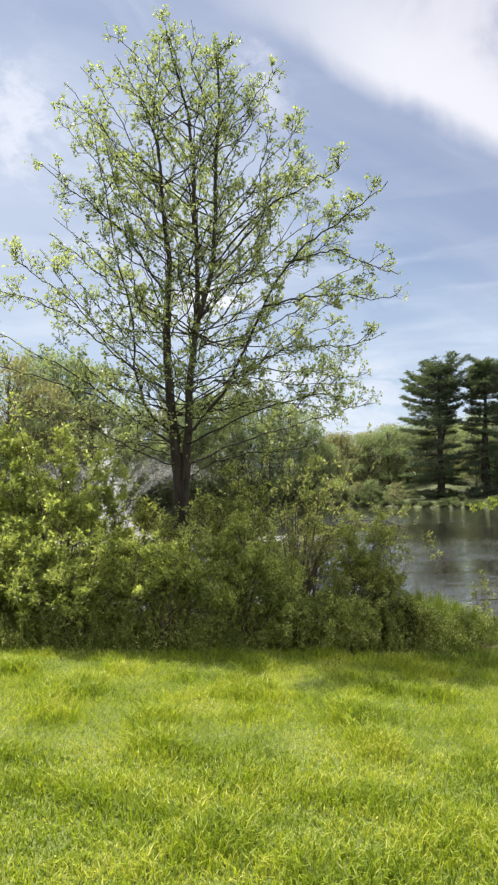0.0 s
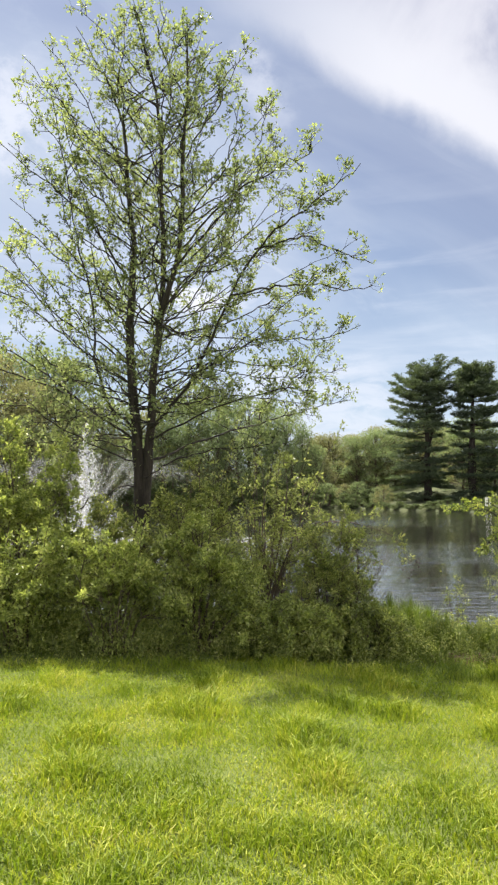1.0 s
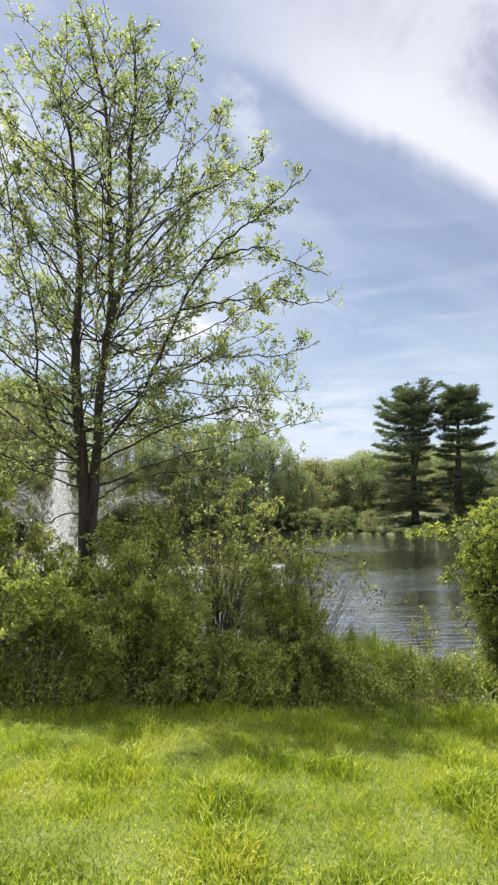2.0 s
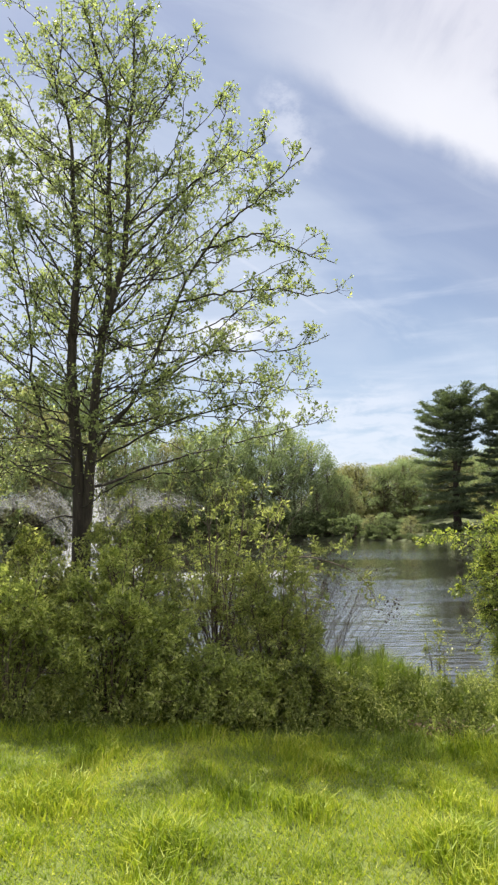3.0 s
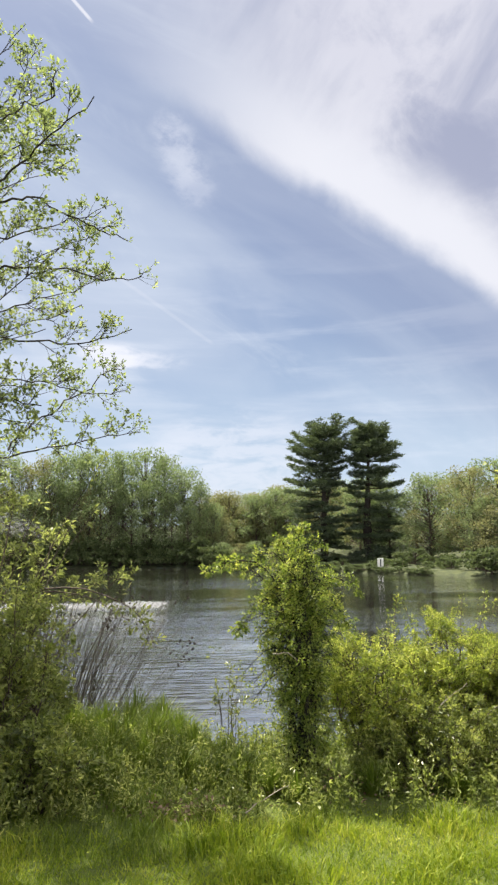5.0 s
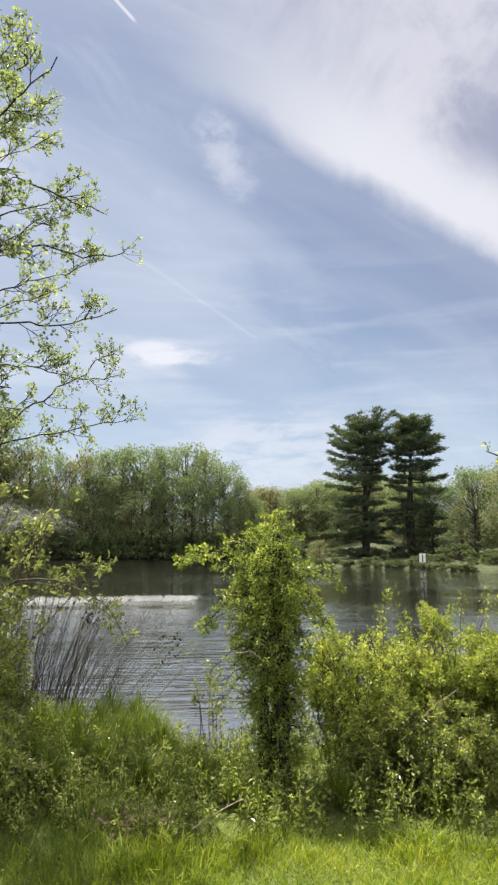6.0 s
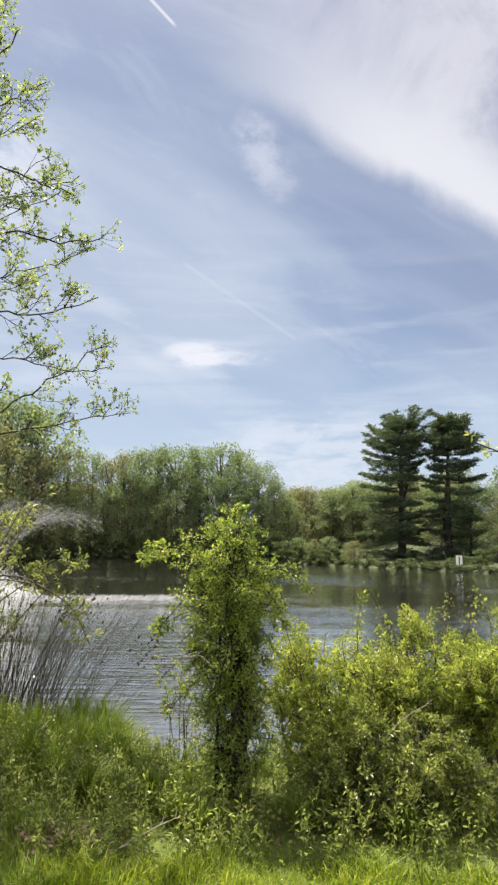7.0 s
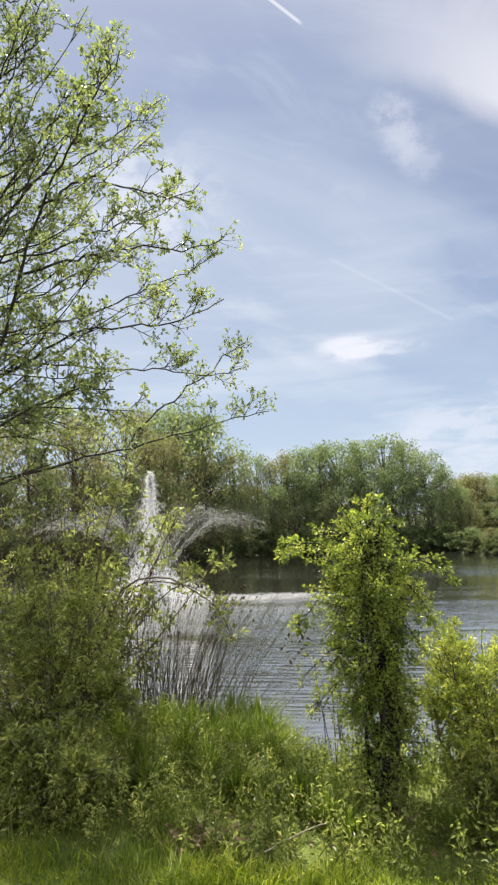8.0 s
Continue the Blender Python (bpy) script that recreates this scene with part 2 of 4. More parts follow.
BRIGHT_LEAF = leaf_material("bright_shrub_leaf", [(0.0, (0.066, 0.09, 0.024)), (0.42, (0.215, 0.255, 0.062)), (0.78, (0.425, 0.45, 0.14)), (1.0, (0.60, 0.60, 0.25))], 0.5, 0.36, 2.6, (1.26, 1.36, 0.9), 0.65)
YELLOW_LEAF = leaf_material("yellow_green_leaf", [(0.0, (0.065, 0.095, 0.022)), (0.4, (0.225, 0.28, 0.06)), (0.75, (0.44, 0.47, 0.12)), (1.0, (0.64, 0.63, 0.23))], 0.56, 0.36, 3.6, (1.32, 1.34, 0.8))
VINE_LEAF = leaf_material("vine_leaf", [(0.0, (0.05, 0.085, 0.018)), (0.45, (0.19, 0.255, 0.055)), (0.8, (0.40, 0.44, 0.11)), (1.0, (0.62, 0.61, 0.21))], 0.54, 0.36, 4.2, (1.32, 1.34, 0.75))
OLIVE_LEAF = leaf_material("olive_spring_leaf", [(0.0, (0.13, 0.15, 0.055)), (0.6, (0.26, 0.295, 0.105)), (1.0, (0.44, 0.45, 0.19))], 0.58, 0.4, 1.0, (1.3, 1.34, 0.85))
FAR_LEAF = leaf_material("far_wood_leaf", [(0.0, (0.115, 0.155, 0.078)), (0.55, (0.205, 0.255, 0.128)), (1.0, (0.33, 0.38, 0.19))], 0.45, 0.7, 0.6, (1.25, 1.32, 0.95), 0.3)
FAR_OLIVE = leaf_material("far_wood_bud", [(0.0, (0.135, 0.142, 0.068)), (0.55, (0.235, 0.235, 0.112)), (1.0, (0.35, 0.34, 0.17))], 0.45, 0.7, 0.6, (1.25, 1.26, 0.95), 0.3)
FAR_SHRUB = leaf_material("far_shore_bush", [(0.0, (0.06, 0.082, 0.036)), (0.55, (0.115, 0.145, 0.064)), (1.0, (0.21, 0.245, 0.11))], 0.42, 0.7, 0.6, (1.25, 1.32, 0.95), 0.25)
NEEDLE = leaf_material("pine_needles", [(0.0, (0.062, 0.082, 0.058)), (0.6, (0.105, 0.138, 0.092)), (1.0, (0.18, 0.22, 0.14))], 0.35, 0.5, 0.5)
SEED = leaf_material("dark_seed_pods", [(0.0, (0.02, 0.016, 0.012)), (1.0, (0.05, 0.035, 0.025))], 0.05, 0.7)
STRAW = leaf_material("dry_stalks", [(0.0, (0.035, 0.028, 0.02)), (0.6, (0.085, 0.07, 0.052)), (1.0, (0.26, 0.225, 0.175))], 0.1, 0.7)
LITTER = leaf_material("brown_leaf_litter", [(0.0, (0.06, 0.035, 0.02)), (0.6, (0.16, 0.10, 0.06)), (1.0, (0.32, 0.22, 0.15))], 0.1, 0.7)
BARK = bark_material("tree_bark", (0.008, 0.0062, 0.0045), (0.027, 0.021, 0.0155))
TWIG = bark_material("twig_bark", (0.05, 0.036, 0.025), (0.13, 0.10, 0.075), 30)
LIMB = bark_material("limb_bark", (0.012, 0.009, 0.0065), (0.046, 0.037, 0.028), 22)
PINE_BARK = bark_material("pine_bark", (0.022, 0.017, 0.013), (0.07, 0.055, 0.045), 5)
GROUND, WATER, SPRAY, MIST = ground_material(), water_material(), spray_material("white_spray", 0.18), spray_material("fine_mist", 0.03)
FOAM, FROTH = spray_material("pond_foam", 0.07), spray_material("white_froth", 0.28)
SIGN_WHITE = plain_material("white_sign_paint", (0.8, 0.8, 0.78), 0.5, (0.66, 0.66, 0.63))
SIGN_DARK = plain_material("dark_sign_print", (0.05, 0.05, 0.06), 0.5)
STICK = plain_material("pale_dead_wood", (0.30, 0.26, 0.20), 0.8, (0.18, 0.15, 0.11), 40)
TIMBER = plain_material("weathered_timber", (0.22, 0.19, 0.15), 0.85, (0.12, 0.10, 0.08), 20)

# ---------------------------------------------------------------- mesh helpers


def mesh_of(name, verts, faces, mat, smooth=False):
    """faces: arrays of vertex numbers, one array for each count of corners."""
    me = bpy.data.meshes.new(name)
    verts = np.asarray(verts, np.float32)
    faces = [np.asarray(f, np.int32) for f in faces if len(f)]
    me.vertices.add(len(verts))
    me.vertices.foreach_set("co", verts.ravel())
    loops = np.concatenate([f.ravel() for f in faces])
    counts = np.concatenate([np.full(len(f), f.shape[1], np.int32) for f in faces])
    starts = np.concatenate([[0], np.cumsum(counts)[:-1]]).astype(np.int32)
    me.loops.add(len(loops))
    me.loops.foreach_set("vertex_index", loops)
    me.polygons.add(len(counts))
    me.polygons.foreach_set("loop_start", starts)
    me.polygons.foreach_set("use_smooth", np.full(len(counts), smooth))
    me.materials.append(mat)
    me.update(calc_edges=True)
    return me


def part_of(name, me, parent=None, label=""):
    ob = new(name, me)
    ob.parent = parent
    if label:
        tagged(ob, label)
    return ob


def thing(name, at, label, category, group="", kind=""):
    ob = new(name)
    ob.location = at
    ob.empty_display_size = 0.2
    return tagged(ob, label, category, group, kind)


def unit(v):
    return v / (np.linalg.norm(v, axis=-1, keepdims=True) + 1e-9)


def curve(points, n):
    """A smooth line of n points through the given ones."""
    p = np.asarray(points, float)
    if len(p) < 3:
        return p[0] + (p[-1] - p[0]) * np.linspace(0, 1, n)[:, None]
    q = np.vstack([2 * p[0] - p[1], p, 2 * p[-1] - p[-2]])
    u = np.linspace(0, len(p) - 1 - 1e-6, n)
    i, f = u.astype(int), (u % 1)[:, None]
    a, b, c, d = q[i], q[i + 1], q[i + 2], q[i + 3]
    return 0.5 * (2 * b + (c - a) * f + (2 * a - 5 * b + 4 * c - d) * f ** 2 + (3 * b - a - 3 * c + d) * f ** 3)


class Plant:
    """Gathers stems and leaves of one plant, in metres from its foot."""

    def __init__(self, seed):
        self.r = np.random.default_rng(seed)
        self.v, self.f, self.n = [], [], 0
        self.done = []
        self.lp, self.ld, self.ls = [], [], []
        self.bunch = 1                  # leaves that spring from one node

    def stem(self, path, r0, r1, sides=5):
        path = np.asarray(path)
        m = len(path)
        way = unit(np.gradient(path, axis=0))
        ref = np.where(np.abs(way[:, 2:3]) > 0.9, [[1.0, 0, 0]], [[0, 0, 1.0]])
        a = unit(np.cross(way, ref))
        b = np.cross(way, a)
        turn = np.arange(sides) * 2 * np.pi / sides
        rad = np.linspace(1, 0, m)[:, None, None] ** 1.15 * (r0 - r1) + r1
        ring = path[:, None] + rad * (a[:, None] * np.cos(turn)[None, :, None] + b[:, None] * np.sin(turn)[None, :, None])
        self.v.append(ring.reshape(-1, 3))
        i, j = np.meshgrid(np.arange(m - 1), np.arange(sides), indexing="ij")
        k = (j + 1) % sides
        q = np.stack([i * sides + j, i * sides + k, (i + 1) * sides + k, (i + 1) * sides + j], -1).reshape(-1, 4)
        self.f.append(q + self.n)
        self.n += m * sides
        return path

    def leaves(self, path, count, size, spread, lo=0.2, clump=0.0):
        r = self.r
        count = max(self.bunch, count)
        t = lo + (1 - lo) * r.random(-(-count // self.bunch)) ** (1 - clump)
        t = np.repeat(t, self.bunch)[:count]
        x = t * (len(path) - 1)
        i = np.minimum(x.astype(int), len(path) - 2)
        p = path[i] + (path[i + 1] - path[i]) * (x - i)[:, None]
        way = unit(path[i + 1] - path[i])
        out = unit(way * 0.5 + r.normal(size=(count, 3)) + [0, 0, 0.1])
        self.lp.append(p + out * spread * r.random((count, 1)))
        self.ld.append(out)
        self.ls.append(size * r.uniform(0.45, 1.4, count))

    def twigs(self, path, count, length, radius, level, per_leaf, size, lo=0.25, lift=0.25, spread=0.03, open_angle=0.9):
        r = self.r
        for _ in range(count):
            t = lo + (1 - lo) * r.random()
            x = t * (len(path) - 1)
            i = min(int(x), len(path) - 2)
            p = path[i] + (path[i + 1] - path[i]) * (x - i)
            way = unit(path[i + 1] - path[i])
            side = unit(np.cross(way, r.normal(size=3)))
            go = unit(way * 0.75 + side * open_angle + np.array([0, 0, lift]))
            far = length * r.uniform(0.55, 1.2) * (1.15 - 0.7 * t)
            end = p + go * far
            mid = p + go * far * 0.5 + r.normal(size=3) * far * 0.06 - np.array([0, 0, lift * far * 0.12])
            line = self.stem(curve([p, mid, end], 5 if level else 4), radius, radius * 0.4, 4 if level else 3)
            if level:
                self.twigs(line, max(2, int(count * 0.6)), length * 0.5, radius * 0.55, level - 1, per_leaf, size, 0.2, lift, spread, open_angle)
            self.leaves(line, per_leaf if not level else per_leaf // 2, size, spread, 0.3, 0.5)

    def wander(self, path, amount):
        """Small bends along a line, none at its ends."""
        n = len(path)
        push = np.cumsum(self.r.normal(size=(n, 3)), 0)
        push -= np.linspace(0, 1, n)[:, None] * push[-1]
        return path + push * amount

    def cut(self):
        """Closes one stem with all its twigs, to become a part of its own."""
        if self.v:
            self.done.append((np.concatenate(self.v), np.concatenate(self.f)))
        self.v, self.f, self.n = [], [], 0

    def stem_parts(self, name, mat, parent, label=""):
        self.cut()
        for v, f in self.done:
            part_of(name, mesh_of(name, v, [f], mat, True), parent, label)
        self.done = []

    def stem_mesh(self, name, mat):
        return mesh_of(name, np.concatenate(self.v), [np.concatenate(self.f)], mat, True)

    def leaf_mesh(self, name, mat, wide=0.55, plain=False):
        p, d, s = np.concatenate(self.lp), np.concatenate(self.ld), np.concatenate(self.ls)
        return leaf_cards(name, p, d, s, mat, wide, self.r, plain)


def leaf_cards(name, p, d, s, mat, wide, r, plain=False):
    """Small folded leaves: four faces each, with a raised rim and a drooping tip; far ones have two."""
    n = len(p)
    side = unit(np.cross(d, unit(r.normal(size=(n, 3)) * 0.7 + [0, 0, 1.0])))
    up = np.cross(side, d)
    s = s[:, None]
    mid = p + d * s * 0.5
    left = mid + side * s * wide * 0.5 + up * s * 0.10
    right = mid - side * s * wide * 0.5 + up * s * 0.10
    tip = p + d * s - up * s * 0.12
    if plain:
        v = np.stack([p, left, tip, right], 1).reshape(-1, 3)
        k = (np.arange(n) * 4)[:, None]
        return mesh_of(name, v, [np.concatenate([k + [0, 2, 1], k + [0, 3, 2]])], mat)
    v = np.stack([p, left, tip, right, mid], 1).reshape(-1, 3)
    k = (np.arange(n) * 5)[:, None]
    f = np.concatenate([k + [0, 4, 1], k + [1, 4, 2], k + [2, 4, 3], k + [3, 4, 0]])
    return mesh_of(name, v, [f], mat)


def blade_mesh(name, p, h, w, lean, mat, r, plain=False):
    """Grass: a bent blade of a quad and a point for each place."""
    n = len(p)
    a = r.uniform(0, 2 * np.pi, n)
    side = np.stack([np.cos(a), np.sin(a), 0 * a], 1) * (w / 2)[:, None]
    b = r.uniform(0, 2 * np.pi, n)
    bend = np.stack([np.cos(b), np.sin(b), 0 * b], 1) * (h * lean * r.uniform(0.2, 1.0, n))[:, None]
    up = np.array([0, 0, 1.0]) * h[:, None]
    v = np.stack([p - side, p + side, p + up * 0.55 + bend * 0.35 + side * 0.8, p + up * 0.55 + bend * 0.35 - side * 0.8, p + up * (1 - 0.25 * lean) + bend], 1).reshape(-1, 3)
    k = (np.arange(n) * 5)[:, None]
    near = ((p[:, 1] < 4.3) | (h > 0.11)) & (not plain)
    a = k[near]
    b = k[~near]
    return mesh_of(name, v, [np.concatenate([a + [3, 2, 4], b + [0, 1, 4]]), a + [0, 1, 2, 3]], mat)


# ---------------------------------------------------------------- the lie of the land
POND = -0.6
FAR_SHORE = ((-90, 14), (-60, 40), (-40, 62), (-14, 80), (4, 77), (12, 66), (20, 53), (30, 40), (42, 26), (60, 12))


def shore_near(x):
    return 10.1 + 0.25 * np.sin(x * 0.9 + 0.5) + 0.15 * np.sin(x * 2.3) - 0.002 * np.asarray(x) ** 2 - 0.75 * np.exp(-((np.asarray(x) - 3.1) / 0.55) ** 2)


def shore_far(x):
    return np.interp(x, [p[0] for p in FAR_SHORE], [p[1] for p in FAR_SHORE])


def step(v, lo, hi):
    t = np.clip((np.asarray(v, float) - lo) / (hi - lo), 0, 1)
    return t * t * (3 - 2 * t)


def land(x, y):
    x, y = np.asarray(x, float), np.asarray(y, float)
    lawn = -0.03 - 0.035 * np.clip(x, -9, 6.5) - 0.013 * np.clip(y, -20, 9)
    lawn = lawn + 0.015 * np.sin(x * 1.7 + y) * np.sin(y * 1.3 - x * 0.6)
    inside = np.minimum(y - shore_near(x), (shore_far(x) - y) * 0.8)      # metres inside the pond
    bed = POND - 0.9 * step(inside, -0.1, 3.5)
    near = lawn + (bed - lawn) * step(inside, -1.3, 0.15)
    out = y - shore_far(x)
    far = POND + 0.35 * step(out, -0.3, 1.2) + 0.9 * step(out, 2, 30) + 6.0 * step(out, 20, 90)
    return np.where(y > 0.5 * (shore_near(x) + shore_far(x)), np.where(out > -0.3, far, bed), near)


def make_ground():
    def lines(lo, hi, fine_lo, fine_hi, fine):
        mid = np.arange(fine_lo, fine_hi, fine)
        a = fine_lo - np.cumsum(np.geomspace(fine, 40, 60))
        b = fine_hi + np.cumsum(np.geomspace(fine, 40, 60))
        return np.concatenate([a[::-1][a[::-1] > lo], mid, b[b < hi]])
    xs, ys = lines(-700, 700, -7, 9, 0.16), np.concatenate([lines(-500, 13.2, 0, 12, 0.14), np.arange(13.4, 120, 1.3), np.geomspace(122, 900, 24)])
    gx, gy = np.meshgrid(xs, ys)
    v = np.stack([gx, gy, land(gx, gy)], -1).reshape(-1, 3)
    i, j = np.meshgrid(np.arange(len(ys) - 1), np.arange(len(xs) - 1), indexing="ij")
    w = len(xs)
    f = np.stack([i * w + j, i * w + j + 1, (i + 1) * w + j + 1, (i + 1) * w + j], -1).reshape(-1, 4)
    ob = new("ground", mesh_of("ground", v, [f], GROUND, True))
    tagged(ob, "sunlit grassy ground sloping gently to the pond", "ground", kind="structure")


def make_water():
    xs = np.linspace(-85, 58, 60)
    lo, hi = shore_near(xs) - 1.6, shore_far(xs) + 0.4
    lo = np.minimum(lo, hi - 0.1)
    v = np.concatenate([np.stack([xs, lo, np.full(60, POND)], 1), np.stack([xs, hi, np.full(60, POND)], 1)])
    k = np.arange(59)[:, None]
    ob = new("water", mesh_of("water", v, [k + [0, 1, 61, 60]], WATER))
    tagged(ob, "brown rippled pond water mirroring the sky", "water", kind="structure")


make_ground()
make_water()

# ---------------------------------------------------------------- far shore


def far_tree(name, seed, h, w, leaf, label, clumps=95, per=64, low=0.03, card=0.235):
    """A leafy tree seen across the water: trunk, limbs, and a crown of clumps with gaps."""
    p = Plant(seed)
    r = p.r
    p.stem(curve([(0, 0, -0.3), (r.normal() * 0.2, r.normal() * 0.2, h * 0.4), (r.normal() * 0.4, r.normal() * 0.3, h * 0.9)], 9), h * 0.017 + 0.05, 0.03, 6)
    for _ in range(clumps):
        u = r.random() ** 0.8
        z = h * (low + (0.95 - low) * u)
        prof = math.sin(math.pi * min(1.0, 0.22 + 0.72 * u)) ** 0.55
        a, q = r.uniform(0, 2 * np.pi), r.random() ** 0.45
        c = np.array([math.cos(a) * w * 0.5 * prof * q, math.sin(a) * w * 0.5 * prof * q, z])
        foot = np.array([0, 0, max(h * 0.12, z - h * 0.22)])
        p.stem(curve([foot, (foot + c) / 2 + [0, 0, -0.03 * h], c], 4), 0.05, 0.015, 3)
        pts = c + np.clip(r.normal(size=(per, 3)), -1.5, 1.5) * [w * 0.06, w * 0.06, h * 0.034]
        p.lp.append(pts)
        p.ld.append(unit(r.normal(size=(per, 3)) + [0, 0, 0.2]))
        p.ls.append(card * r.uniform(0.5, 1.2, per))
    base = thing(name, (0, 0, 0), label, "bush" if h < 4 else "tree", "trees along the far shore")
    part_of("trunk", p.stem_mesh("trunk", TWIG), base)
    part_of("crown", p.leaf_mesh("crown", leaf, 0.8, True), base)
    return base


def make_far_woods():
    r = np.random.default_rng(21)
    kinds = [far_tree("broadleaf_tree", 31 + i, 11.5, 8.5, FAR_LEAF if i != 2 else FAR_OLIVE, ("dense fresh green" if i != 2 else "olive budding") + " broadleaf tree on the far pond shore") for i in range(3)]
    thin = far_tree("slender_tree", 40, 10.0, 4.0, FAR_OLIVE, "slender sparse olive tree by the far water", 46, 50, 0.12, 0.24)
    low = far_tree("shore_bush", 45, 2.2, 3.0, FAR_SHRUB, "low green bush overhanging the far water's edge", 26, 34, 0.0, 0.26)
    kinds_all = kinds + [thin]
    # the round wood straight across: tallest in its middle, falling off to the right
    first = [True] * 5

    def place(kind, x, y, size, wide=1.0):
        turn = r.uniform(0, 360)
        m = Matrix.Translation((x, y, float(land(x, y)) - 0.1)) @ pose(0, 0, 0, 0, 0, turn) @ Matrix.Diagonal((size * wide, size * wide, size, 1))
        if first[kind]:
            first[kind] = False
            ob = (kinds_all + [low])[kind]
            ob.matrix_basis = m
            return ob
        return copy_bare((kinds_all + [low])[kind], m)

    for x, y, s, k in ((-5, 82, 1.18, 0), (-2.4, 82.5, 1.17, 1), (0.2, 82, 1.20, 0), (2.6, 80.5, 1.12, 1), (4.7, 79, 0.98, 0), (6.4, 77.8, 0.78, 1), (8.0, 77.6, 0.6, 0), (9.0, 77.2, 0.45, 2), (-7.4, 83, 1.17, 1), (-9.6, 84, 1.16, 0), (-11.6, 83.5, 1.12, 2), (-13.5, 83, 1.2, 3), (-15.6, 84, 1.12, 0),
                       (-18, 82, 1.14, 2), (-6, 80.6, 0.9, 3), (-3.6, 80.2, 0.92, 1), (-1.2, 79.8, 0.86, 0), (1.2, 79, 0.82, 1), (3.4, 78, 0.74, 0), (5.2, 76.8, 0.56, 1), (-8.5, 81.5, 0.84, 0), (-10.6, 81.5, 0.9, 1), (-13, 81.5, 0.75, 0), (-17, 80.5, 0.7, 1), (-20.5, 80, 1.0, 1)):
        place(k, x, y, s, r.uniform(0.68, 0.86))
    # the left shore, nearer and taller
    for x, y, s, k in ((-24.5, 80, 1.4, 0), (-21.5, 80.5, 1.3, 1), (-27, 79, 1.35, 0), (-21, 76, 0.9, 2), (-23.5, 72, 1.1, 2), (-27, 70, 1.3, 2), (-31, 66, 1.25, 2), (-26, 74, 1.2, 3), (-35, 64, 1.15, 2), (-39, 64, 1.1, 2), (-43, 60, 1.2, 0), (-48, 56, 1.2, 2), (-33, 70, 1.2, 2), (-24.5, 70, 0.8, 0), (-28.5, 68, 0.75, 1), (-22, 73, 0.7, 0), (-33, 64.5, 0.8, 0), (-37, 62, 0.75, 1)):
        place(k, x, y, s * 1.2, r.uniform(0.75, 0.95))
    # low wood in the gap, further back
    for i in range(22):
        place((2, 0, 1, 2)[i % 4], 8 + i * 1.05 + r.normal() * 0.5, 88 + (i % 3) * 5 + r.uniform(-2, 3), r.uniform(0.58, 0.76), 1.3)
    for i in range(10):
        place((2, 1)[i % 2], -34 + i * 3.4 + r.normal(), 98 + r.uniform(0, 12), r.uniform(0.75, 0.9), 1.2)
    for i in range(12):
        x = 7.0 + i * 0.6 + r.normal() * 0.3
        place((0, 2, 1, 0, 4)[i % 5], x, float(shore_far(x)) + r.uniform(2.0, 7.0), (0.17 if i % 5 < 4 else 0.5) * r.uniform(0.8, 1.35), 1.3)
    for i in range(26):
        x = 12.5 + i * 0.6 + r.normal() * 0.3
        place(4, x, float(shore_far(x)) + r.uniform(3.0, 15.0), r.uniform(0.25, 0.45), r.uniform(1.2, 1.6))
    for i in range(26):
        x = 9.5 + i * 0.5 + r.normal() * 0.1
        place(4, x, float(shore_far(x)) + r.uniform(0.0, 0.7), r.uniform(0.2, 0.32), r.uniform(1.5, 2.2))
    for i in range(18):
        x = 23 + i * 0.8 + r.normal() * 0.3
        place(4, x, float(shore_far(x)) + r.uniform(3.0, 16.0), r.uniform(0.4, 0.75), r.uniform(1.0, 1.4))
    for i in range(24):
        x = -13 + i * 0.9 + r.normal() * 0.3
        place(4, x, float(shore_far(x)) + r.uniform(0.3, 1.2), r.uniform(0.8, 1.5), r.uniform(0.8, 1.1))
    for i in range(10):
        place((0, 2, 1)[i % 3], 25 + i * 1.7 + r.normal() * 0.6, 74 + r.uniform(-3, 8) - i * 0.9, r.uniform(0.58, 0.72), 1.2)
    # the right shore
    for x, y, s, k in ((27, 62, 0.72, 1), (29.5, 58, 0.74, 2), (32.5, 59, 0.8, 0), (36, 57, 0.8, 1), (40, 54, 0.8, 2), (30.5, 53, 0.62, 2), (29.4, 55.5, 0.5, 0), (34, 50, 0.66, 2), (38, 47, 0.7, 0), (24.5, 66, 0.6, 0), (45, 48, 0.8, 1), (44, 40, 0.8, 0)):
        place(k, x, y, s, r.uniform(0.95, 1.25))
    for i in range(84):
        x = -48 + i * 0.98 + r.normal() * 0.5
        y = float(shore_far(x)) + r.uniform(0.1, 1.8)
        if 11.5 < x < 24:
            continue
        place(4, x, y, r.uniform(0.35, 0.9) + (0.35 if x > 24 else 0) + (0.7 if x < -20 else 0), r.uniform(0.8, 1.2))


def copy_bare(ob, m):
    keep = ob.scale.copy()
    ob.scale = (1, 1, 1)
    made = copy_thing(ob, m)
    ob.scale = keep
    return made


make_far_woods()


